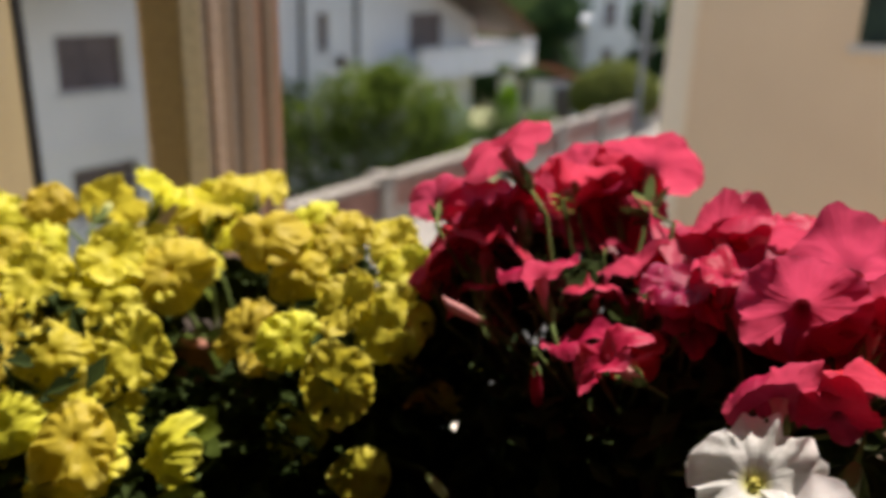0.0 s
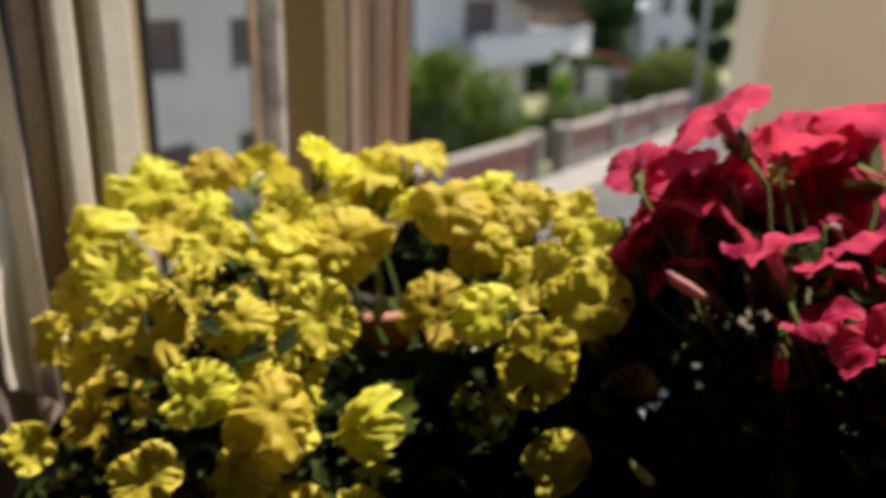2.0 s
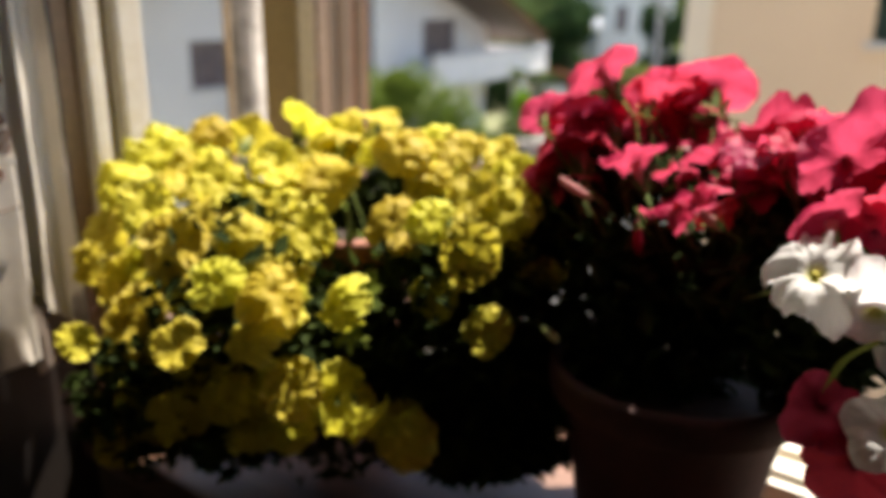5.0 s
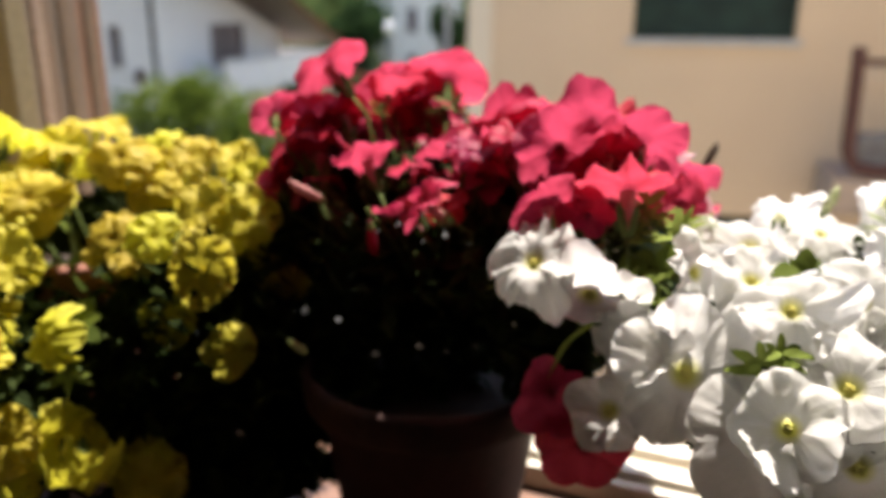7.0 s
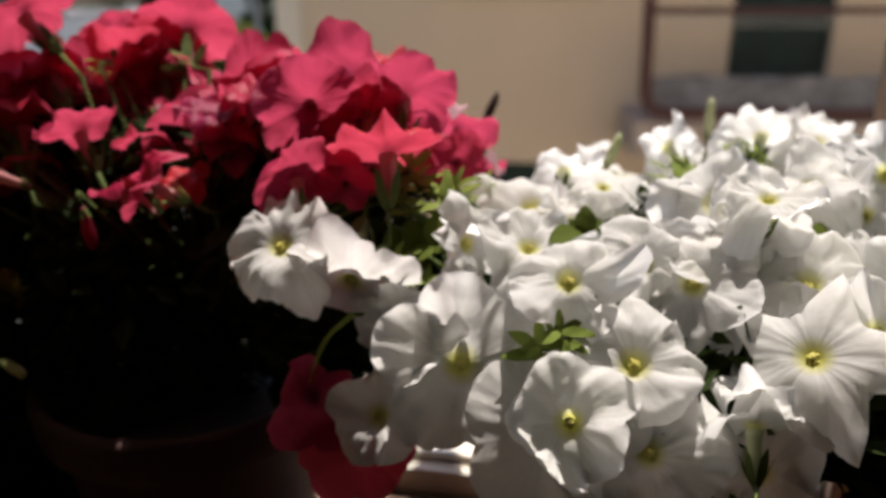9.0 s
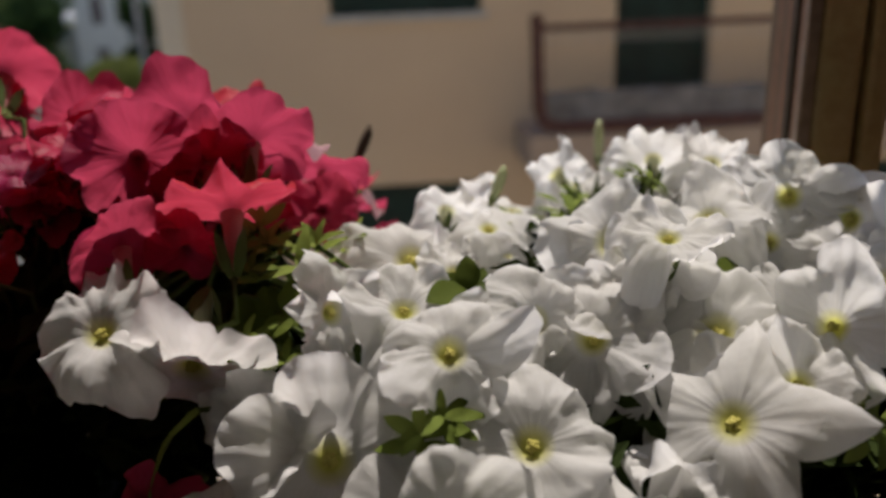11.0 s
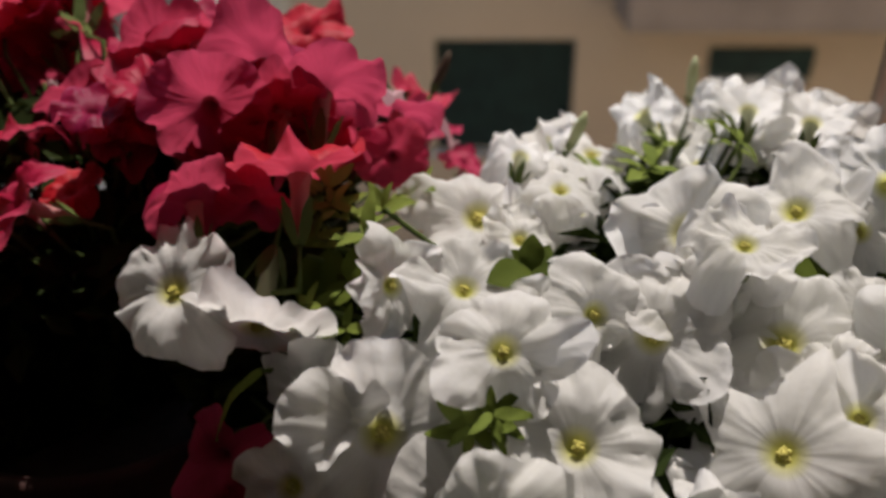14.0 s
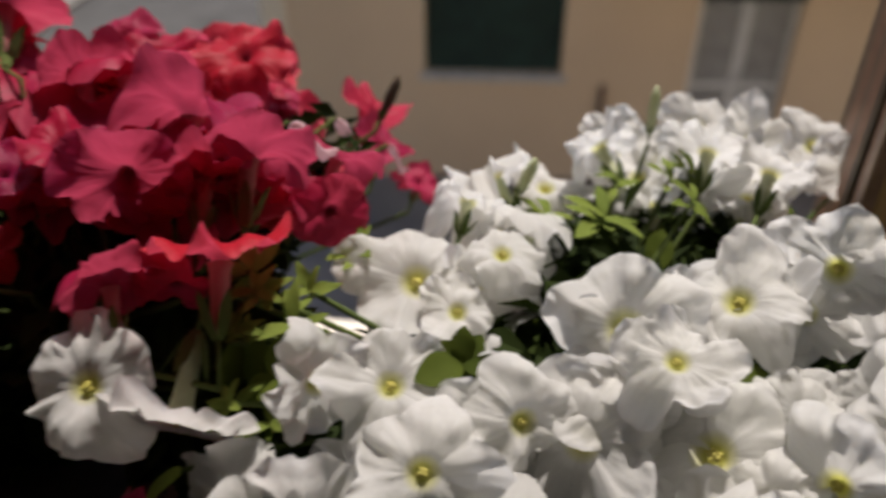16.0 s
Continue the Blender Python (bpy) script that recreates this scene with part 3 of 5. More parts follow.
bush("shrub", [(0.95, 22.2, -1.95, 0.45, 0.4, 0.75), (1.5, 22.7, -2.1, 0.5, 0.45, 0.7), (0.6, 21.9, -2.3, 0.4, 0.35, 0.5)], 1500, 0.08, PALE_BUSH, "pale olive green shrub behind the gate gap of the wall", seed=15)
bush("lime_shrub", [(1.25, 23.6, -1.5, 0.28, 0.28, 0.8)], 700, 0.11, LIME, "tall lime green shrub beside the white pillar", seed=6)


def tree(name, x, y, height, width, count, size, mat, label, seed):
    r = random.Random(seed)
    ob = thing(name, Matrix.Translation((x, y, STREET - 0.12)), label, "tree")
    bm = bmesh.new()
    tube_between(bm, [(0, 0, 0), (0.1, 0.05, height * 0.35), (0.0, 0.1, height * 0.8)], [0.22, 0.16, 0.05], 9)
    blobs = []
    for k in range(9):
        a, h = r.uniform(0, math.tau), r.uniform(0.3, 0.92)
        w = width * r.uniform(0.25, 0.55) * (1.15 - 0.5 * h)
        p = (math.cos(a) * w, math.sin(a) * w, height * h)
        tube_between(bm, [(0.05, 0.05, height * h * 0.6), (p[0] * 0.6, p[1] * 0.6, p[2] * 0.9), p], [0.08, 0.05, 0.015], 6)
        s = width * r.uniform(0.26, 0.42)
        blobs.append((*p, s, s, s * 0.9))
    part("trunk", bm, BARK, ob)
    leaf_part("crown", leaf_cloud(blobs, count, size, r), mat, ob)
    return ob


tree("tree", 4.3, 40.0, 5.4, 3.0, 5000, 0.16, DARK_BUSH, "dark green dense tree behind the garden", 21)
tree("tree", 8.9, 39.5, 5.0, 1.9, 3500, 0.15, DARK_BUSH, "dark green narrow tree beside the far house", 22)
tree("tree", 2.4, 47.0, 6.6, 5.0, 6000, 0.18, PALE_BUSH, "yellow-green broad tree up the street", 23)
tree("tree", 9.0, 64.0, 8.0, 7.0, 5000, 0.20, BUSH, "green tree in front of the far white house", 24)
tree("tree", 14.0, 60.0, 8.0, 7.0, 5000, 0.22, BUSH, "green tree beyond the far white house", 25)
tree("tree", 0.5, 60.0, 8.5, 8.0, 6000, 0.24, PALE_BUSH, "pale green broad tree behind the roofs", 26)
tree("tree", -6.0, 52.0, 8.0, 7.0, 5000, 0.22, BUSH, "green tree behind the white house", 27)
# Added hedge: a dark mass in place of the porch's shade.
bush("low_hedge", [(-2.6 + 1.1 * k, 36.5 + 0.1 * k, -2.1, 0.9, 0.8, 1.1) for k in range(6)], 6000, 0.13, DARK_BUSH, "dark green hedge added to darken the view through the porch", "hedge", seed=18)
bush("low_hedge", [(3.5 + 1.1 * k, 37.6 + 0.5 * k, -2.2, 0.9, 0.8, 1.0) for k in range(6)], 5000, 0.13, DARK_BUSH, "long dark green hedge along the garden", "hedge", seed=8)
grass_rng = random.Random(5)
lawn = thing("lawn", Matrix.Translation((3.4, 27.5, STREET - 0.12)), "bright green lawn behind the garden wall", "grass", kind="stuff")
verts, faces = [], []
for k in range(18000):
    p = N * grass_rng.uniform(-6, 12) + D * grass_rng.uniform(-3.4, 1.0)
    a, h = grass_rng.uniform(0, math.tau), grass_rng.uniform(0.06, 0.16)
    i = len(verts)
    verts += [Vector((p.x - 0.02 * math.cos(a), p.y - 0.02 * math.sin(a), 0)), Vector((p.x + 0.02 * math.cos(a), p.y + 0.02 * math.sin(a), 0)), Vector((p.x + 0.05 * math.sin(a), p.y + 0.05 * math.cos(a), h))]
    faces.append((i, i + 1, i + 2))
leaf_part("blades", (verts, faces), GRASS, lawn)

# ---------------------------------------------------------------- farther things
forked = thing("garden_tree", Matrix.Translation((1.58, 22.4, STREET - 0.12)), "slim pale-barked forked garden tree with sparse leaves", "tree")
bm = bmesh.new()
tube_between(bm, [(0, 0, 0), (0.02, 0.02, 1.2), (-0.02, 0.1, 2.2)], [0.12, 0.10, 0.09], 10)
tube_between(bm, [(-0.02, 0.1, 2.15), (-0.25, 0.2, 2.55), (-0.5, 0.3, 2.8)], [0.08, 0.06, 0.03], 8)
tube_between(bm, [(-0.02, 0.1, 2.15), (0.12, 0.2, 2.5), (0.25, 0.3, 2.75)], [0.08, 0.06, 0.03], 8)
part("trunk", bm, PALE_BARK, forked, smooth=True)
leaf_part("crown", leaf_cloud([(-0.5, 0.3, 2.75, 0.25, 0.2, 0.18), (0.25, 0.3, 2.7, 0.22, 0.2, 0.16)], 260, 0.07, random.Random(41)), PALE_BUSH, forked)
pole = thing("street_lamp", Matrix.Translation((5.78, 26.4, STREET)), "tall grey steel street lamp post beside the garden wall", "street lamp")
bm = bmesh.new()
tube_between(bm, [(0, 0, 0), (0, 0, 0.9), (0, 0, 0.95), (0, 0, 7.0)], [0.12, 0.12, 0.085, 0.06], 12)
part("post", bm, STEEL, pole, smooth=True)
bm = box(-0.5, 0.1, -0.12, 0.12, 7.0, 7.1, 0.03)
part("lamp_head", bm, STEEL, pole)
# White ball in place of a bright glint; the lamp form is made up.
globe = thing("glint_ball", Matrix.Translation((5.2, 35.9, STREET - 0.12)), "white ball on a thin post that stands for a bright glint", "garden lamp")
bm = bmesh.new()
tube_between(bm, [(0, 0, 0), (0, 0, 3.75)], [0.05, 0.04], 8)
part("post", bm, STEEL, globe)
bm = bmesh.new()
bmesh.ops.create_uvsphere(bm, u_segments=20, v_segments=14, radius=0.24, matrix=Matrix.Translation((0, 0, 3.98)))
part("globe", bm, GLINT_WHITE, globe, smooth=True)
shed = thing("garden_shed", Matrix.Translation((3.9, 33.0, STREET - 0.12)) @ pose(0, 0, 0, 0, 0, 30), "small white garden shed with a red tiled roof", "shed")
part("wall", box(-0.9, 0.9, -0.7, 0.7, 0, 1.55, 0.01), WHITE_WALL, shed)
part("door", box(-0.75, 0.15, -0.73, -0.702, 0, 1.4, 0.01), BROWN_SHUTTER, shed, "dark brown timber door")
bm = bmesh.new()
ring = [bm.verts.new(p) for p in ((-1.1, -0.9, 2.3), (1.1, -0.9, 1.62), (1.1, 0.9, 1.62), (-1.1, 0.9, 2.3))]
bm.faces.new(ring)
bmesh.ops.solidify(bm, geom=list(bm.faces), thickness=0.08)
part("roof", bm, BRICK, shed)
far = thing("far_house", Matrix.Translation((8.9, 46.0, STREET - 0.12)) @ pose(0, 0, 0, 0, 0, 6), "distant white house with an orange tiled roof", "house")
part("wall", box(-2.1, 2.1, 0, 7, 0, 6.4), WHITE_WALL, far)
bm = bmesh.new()
ends = [[bm.verts.new(q) for q in ((-2.6, y, 6.3), (2.6, y, 6.3), (0, y, 7.5))] for y in (-0.5, 7.5)]
for e in ends:
    bm.faces.new(e)
for k in range(3):
    bm.faces.new((ends[0][k], ends[0][(k + 1) % 3], ends[1][(k + 1) % 3], ends[1][k]))
part("roof", bm, ORANGE_TILE, far, "orange tiled roof")
for x in (-1.2, 0.5):
    for z in (0.9, 3.5):
        part("window", box(x, x + 0.6, -0.03, 0.02, z, z + 1.4, 0.01), BROWN_SHUTTER, far)

# ---------------------------------------------------------------- the room round the camera
WIN = Matrix.Translation((-0.314, 0.728, 0)) @ pose(0, 0, 0, 0, 0, -35)      # x along the window, y outward
SIDE = Matrix.Translation((-0.36, 0.785, 0)) @ pose(0, 0, 0, 0, 0, -116.1)   # x along the side glazing towards the room, y into the room


def setting(name, bm, mat, label, category, m=None, smooth=False):
    return tagged(part(name, bm, mat, m=m, smooth=smooth), label, category, kind="structure")


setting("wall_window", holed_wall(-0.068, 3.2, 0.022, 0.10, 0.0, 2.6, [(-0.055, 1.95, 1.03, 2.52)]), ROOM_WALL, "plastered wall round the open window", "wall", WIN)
# Unseen outer wall, made large and pale to throw sunlight across the street.
setting("wall_outside", holed_wall(-0.068, 12.0, 0.102, 0.162, STREET - 0.12, 6.0, [(-0.055, 1.95, 1.03, 2.52)]), OUTSIDE_WALL, "unseen cream outside wall, enlarged to bounce sun onto the yellow building", "wall", WIN)
setting("wall_right", box(3.05, 3.2, -3.2, -0.005, 0.0, 2.6), ROOM_WALL, "plain unseen room wall, toned to limit bounced light", "wall", WIN)
setting("wall_back", box(-3.2, 3.2, -3.35, -3.2, 0.0, 2.6), ROOM_WALL, "plain unseen room wall, toned to limit bounced light", "wall", WIN)
# The shade below the curtain is put into this wall's colour.
setting("wall_left", box(0.31, 3.6, -0.16, -0.005, 0.0, 2.6), SHADE_PANEL, "left room wall, coloured near black for the shade below the curtain", "wall", SIDE)
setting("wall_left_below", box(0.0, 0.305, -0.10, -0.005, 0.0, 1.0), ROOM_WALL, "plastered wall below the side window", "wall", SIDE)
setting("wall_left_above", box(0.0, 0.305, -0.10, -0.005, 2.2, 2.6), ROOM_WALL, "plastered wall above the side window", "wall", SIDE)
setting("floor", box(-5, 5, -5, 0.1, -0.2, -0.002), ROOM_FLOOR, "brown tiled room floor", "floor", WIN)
setting("ceiling", box(-5, 5, -5, 0.1, 2.602, 2.75), ROOM_WALL, "plain unseen ceiling, toned to limit bounced light", "ceiling", WIN)


# left post of the window: flat olive face to the room, ribbed brown reveal to the opening
post = thing("window_post", WIN, "olive and brown aluminium window post with ribbed reveal", "window frame", kind="structure")
part("face", box(-0.066, -0.004, -0.006, 0.020, 1.0, 2.56, 0.003), OLIVE_FRAME, post)
for k in range(9):
    y = 0.0205 + k * 0.0158
    x = -0.004 - 0.28 * y - (0.006, 0.0, 0.004)[k % 3]
    part("rib", box(-0.067, x, y, y + 0.0150, 1.0, 2.56, 0.0025), (GREY_RIB, TAN_RIB, BROWN_FRAME, GREY_RIB, BROWN_FRAME, GREY_RIB, RUST_RIB, BROWN_FRAME, RUST_RIB)[k], post)
# right post
post = thing("window_post", WIN, "golden olive aluminium window post, lightened against its shade, with ribbed reveal", "window frame", kind="structure")
for k, mat in enumerate((TAN_RIB, RUST_RIB, DARK_RIB, RUST_RIB)):
    part("rib", box(0.926 + 0.0015 * (k % 2), 0.9335, -0.012 + k * 0.008, -0.0045 + k * 0.008, 1.0, 2.56, 0.0015), mat, post)
part("face", box(0.934, 0.957, -0.012, 0.020, 1.0, 2.56, 0.003), LIFTED_GOLD, post)
part("groove", box(0.9575, 0.9605, -0.004, 0.020, 1.0, 2.5), DARK_RIB, post)
part("outer_face", box(0.961, 0.974, -0.012, 0.020, 1.0, 2.56, 0.003), LIFTED_GOLD, post)
for k in range(9):
    y, w = 0.0205 + k * 0.0158, 0.0150
    x = 0.931 + 0.25 * y + (0.0, 0.009, 0.0, 0.0, 0.010, 0.0, 0.008, 0.0, 0.009)[k]
    part("rib", box(x, 0.985, y, y + w, 1.0, 2.56, 0.002), (RUST_RIB, DARK_RIB, RUST_RIB, BROWN_FRAME, DARK_RIB, RUST_RIB, DARK_RIB, BROWN_FRAME, DARK_RIB)[k], post)
# fixed light beyond the right post
fixed = thing("fixed_window", WIN, "fixed window light with a clear pane beyond the post", "window", kind="structure")
part("pane", box(0.987, 1.90, 0.060, 0.064, 1.08, 2.46), GLASS, fixed).visible_shadow = False
part("stile", box(1.901, 1.948, 0.024, 0.098, 1.032, 2.518, 0.003), OLIVE_FRAME, fixed)
part("bottom_rail", box(0.987, 1.90, 0.024, 0.098, 1.032, 1.079, 0.003), OLIVE_FRAME, fixed)
part("top_rail", box(0.987, 1.90, 0.024, 0.098, 2.461, 2.518, 0.003), OLIVE_FRAME, fixed)
# bottom rail and sill
rail = thing("window_bottom_rail", WIN, "cream window bottom rail with sunlit stepped ridges", "window frame", kind="structure")
part("rail", box(-0.002, 0.93, 0.0, 0.16, 1.03, 1.072, 0.002), CREAM_FRAME, rail)
for k in range(3):
    part("ridge", box(-0.01, 0.935, 0.012 + k * 0.03, 0.034 + k * 0.03, 1.0725, 1.080 + k * 0.006, 0.002), CREAM_FRAME, rail)
sill = setting("window_sill", box(-0.30, 1.6, -0.30, -0.003, 1.015, 1.05, 0.006), SILL_WOOD, "brown wooden inner window sill under the pots", "window sill", WIN)
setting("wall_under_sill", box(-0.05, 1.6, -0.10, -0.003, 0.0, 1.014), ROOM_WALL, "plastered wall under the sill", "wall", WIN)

# side glazing with its cream frame
side = thing("side_window", SIDE, "cream framed side window with a clear pane", "window", kind="structure")
part("stile", box(0.2115, 0.243, -0.03, 0.012, 1.0, 2.2, 0.004), CREAM_FRAME, side)
part("groove", box(0.2435, 0.259, -0.03, -0.004, 1.0, 2.2), OLIVE_FRAME, side)
part("stile", box(0.2595, 0.279, -0.03, 0.010, 1.0, 2.2, 0.004), CREAM_FRAME, side)
part("dark_stile", box(0.2795, 0.304, -0.03, -0.002, 1.0, 2.2), BROWN_FRAME, side)
part("gasket", box(0.3045, 0.309, -0.03, 0.004, 1.0, 2.2), GASKET, side)
# the deep reveal behind the stile, and the pane at its far end
IN, FAR, END = Vector((-0.489, 0.640, 0)), Vector((-0.630, 0.985, 0)), Vector((-0.556, 1.213, 0))


def along(a, c):
    return SIDE.inverted() @ Matrix.Translation(a) @ pose(0, 0, 0, 0, 0, math.degrees(math.atan2(c.y - a.y, c.x - a.x)))


part("reveal", box(0.0, (FAR - IN).length, 0.0, 0.02, 0.9, 2.3), OLIVE_FRAME, side, "olive brown window reveal", m=along(IN, FAR))
part("gasket", box(-0.002, 0.010, -0.008, 0.008, 0.9, 2.3), GASKET, side, "black rubber seal", m=along(FAR, END))
part("pane", box(0.010, (END - FAR).length - 0.006, -0.002, 0.002, 0.9, 2.3), GLASS, side, m=along(FAR, END)).visible_shadow = False
part("outer_edge", box((END - FAR).length - 0.0045, (END - FAR).length + 0.0035, -0.005, 0.004, 0.9, 2.3, 0.002), TAN_EDGE, side, "thin tan wooden edge outside the pane", m=along(FAR, END))
part("ledge", box(-0.02, 0.36, -0.30, 0.30, 0.86, 0.90, 0.005), STONE_SILL, side, "pale stone outer ledge", m=along(IN, FAR))
col = thing("plaster_column", Matrix.Translation((-0.562, 1.36, 0)), "weathered mottled grey plaster column", "column")
bm = bmesh.new()
bmesh.ops.create_cone(bm, cap_ends=True, segments=20, radius1=0.037, radius2=0.035, depth=6.6, matrix=Matrix.Translation((0, 0, 0.3)))
part("shaft", bm, MOTTLED, col, smooth=True)

# curtain and ledge by the side window
curtain = thing("lace_curtain", SIDE, "cream lace curtain with rust coloured crochet motifs hanging by the window", "curtain")


def drape(x0, x1, z0, z1, lift, folds, depth, seed, slope=0.0):
    """Hanging cloth in folds; slope lets the hem fall away to one side."""
    bm = bmesh.new()
    bmesh.ops.create_grid(bm, x_segments=90, y_segments=30, size=0.5)
    for v in bm.verts:
        x = x0 + (v.co.x + 0.5) * (x1 - x0)
        low = z0 + slope * (x - x1)
        z = low + (v.co.y + 0.5) * (z1 - low)
        s = x / (x1 - x0) * folds * math.tau
        v.co = (x + 0.006 * math.sin(z * 5 + seed), lift + depth * (math.sin(s + seed + 0.5 * math.sin(z * 3)) + 0.4 * math.sin(2.3 * s + 1 + z * 2)) + 0.004 * noise.noise(Vector((x * 30, z * 12, seed))), z)
    bmesh.ops.solidify(bm, geom=list(bm.faces), thickness=0.0015)
    return bm


part("cloth", drape(0.316, 0.368, 1.205, 2.4, 0.018, 1.2, 0.006, 1, 0.8), CURTAIN, curtain, smooth=True)
part("lining", drape(0.314, 0.368, 1.125, 2.38, 0.006, 0.9, 0.003, 5, -0.4), LINING, curtain, "pinkish beige curtain lining below the hem", smooth=True)
part("lace_border", drape(0.370, 0.70, 1.155, 2.4, 0.026, 3.4, 0.006, 2), LACE, curtain, "grey lace border", smooth=True)
lace_rng = random.Random(9)


def rosette(radius, petals):
    """A flat crochet rosette: a ring of thread loops."""
    bm = bmesh.new()
    steps = petals * 6
    ring = [k * math.tau / steps for k in range(steps + 1)]
    spread = [radius * (0.62 + 0.34 * math.cos(petals * a)) for a in ring]
    tube_between(bm, [Vector((math.cos(a) * s, 0.0006 * math.sin(3 * a), math.sin(a) * s)) for a, s in zip(ring, spread)], [radius * 0.16] * (steps + 1), 5)
    me = bpy.data.meshes.new("motif")
    bm.to_mesh(me)
    bm.free()
    return me


RUST_ROSETTE, PALE_ROSETTE = rosette(0.0056, 6), rosette(0.0052, 6)
RUST_ROSETTE.materials.append(MOTIF)
PALE_ROSETTE.materials.append(CURTAIN)
for repeat in range(4):
    for row, kinds in enumerate(("R.R", "PPP", ".PP", "RRR", "RRR", "RRR", "PP.", ".R.", "...", "...")):
        for k, kind in enumerate(kinds):
            if kind == ".":
                continue
            z = 1.400 - row * 0.0108 + repeat * 0.150 + lace_rng.uniform(-0.001, 0.001)
            x = 0.383 + k * 0.0090 + (0.0025 if row % 2 else 0.0) + lace_rng.uniform(-0.001, 0.001)
            ob = new("motif", PALE_ROSETTE if kind == "P" else RUST_ROSETTE)
            ob.parent = curtain
            ob.matrix_basis = pose(x, 0.038, z, 0, lace_rng.uniform(0, 60), lace_rng.uniform(-12, 12)) @ Matrix.Scale(lace_rng.uniform(0.85, 1.15), 4)
# embroidered scrolls and drawn threads on the lace
for cx, cz, size, turn in ((0.414, 1.268, 0.013, 0.4), (0.428, 1.250, 0.011, 2.6), (0.440, 1.275, 0.012, 4.0), (0.420, 1.225, 0.010, 5.2)):
    bm = bmesh.new()
    line = [Vector((cx + size * (1 - k / 26) * math.cos(turn + k * 0.36), 0.0375, cz + size * (1 - k / 26) * math.sin(turn + k * 0.36))) for k in range(22)]
    tube_between(bm, line, [0.0011] * 22, 6)
    part("scroll", bm, THREAD, curtain, "dark brown embroidered scroll", smooth=True)
for z, x0, x1 in ((1.425, 0.380, 0.412), (1.294, 0.375, 0.430)):
    bm = bmesh.new()
    tube_between(bm, [Vector((x0 + (x1 - x0) * k / 8, 0.0372, z + 0.002 * math.sin(k))) for k in range(9)], [0.0009] * 9, 6)
    part("drawn_thread", bm, THREAD, curtain, "brown thread", smooth=True)

# ---------------------------------------------------------------- the petunias
SHAPES = {   # throat depth, cup or reflex of the whole, bends of single lobes, crumple, frill of the rim, waves round the rim, notch, tip, pleats
    "frilled": (0.16, (-0.42, 0.15), (-0.35, 0.45), 0.29, 0.165, 11, 0.10, 0.03, 0.004),
    "folded": (0.32, (-0.08, 0.22), (-0.22, 0.35), 0.15, 0.060, 7, 0.12, 0.03, 0.008),
    "broad": (0.30, (-0.22, 0.15), (-0.45, 0.55), 0.28, 0.150, 9, 0.20, 0.09, 0.018),
    "hood": (0.34, (0.00, 0.05), (0.05, 0.25), 0.14, 0.070, 9, 0.14, 0.03, 0.014),
    "flat": (0.24, (-0.12, -0.06), (-0.08, 0.15), 0.10, 0.060, 9, 0.18, 0.06, 0.016),
    "ruffled": (0.32, (-0.10, -0.02), (-0.25, 0.40), 0.22, 0.250, 12, 0.10, 0.05, 0.014),
    "star": (0.16, (-0.08, -0.08), (0.02, 0.16), 0.09, 0.024, 9, 0.36, 0.27, 0.020),
}


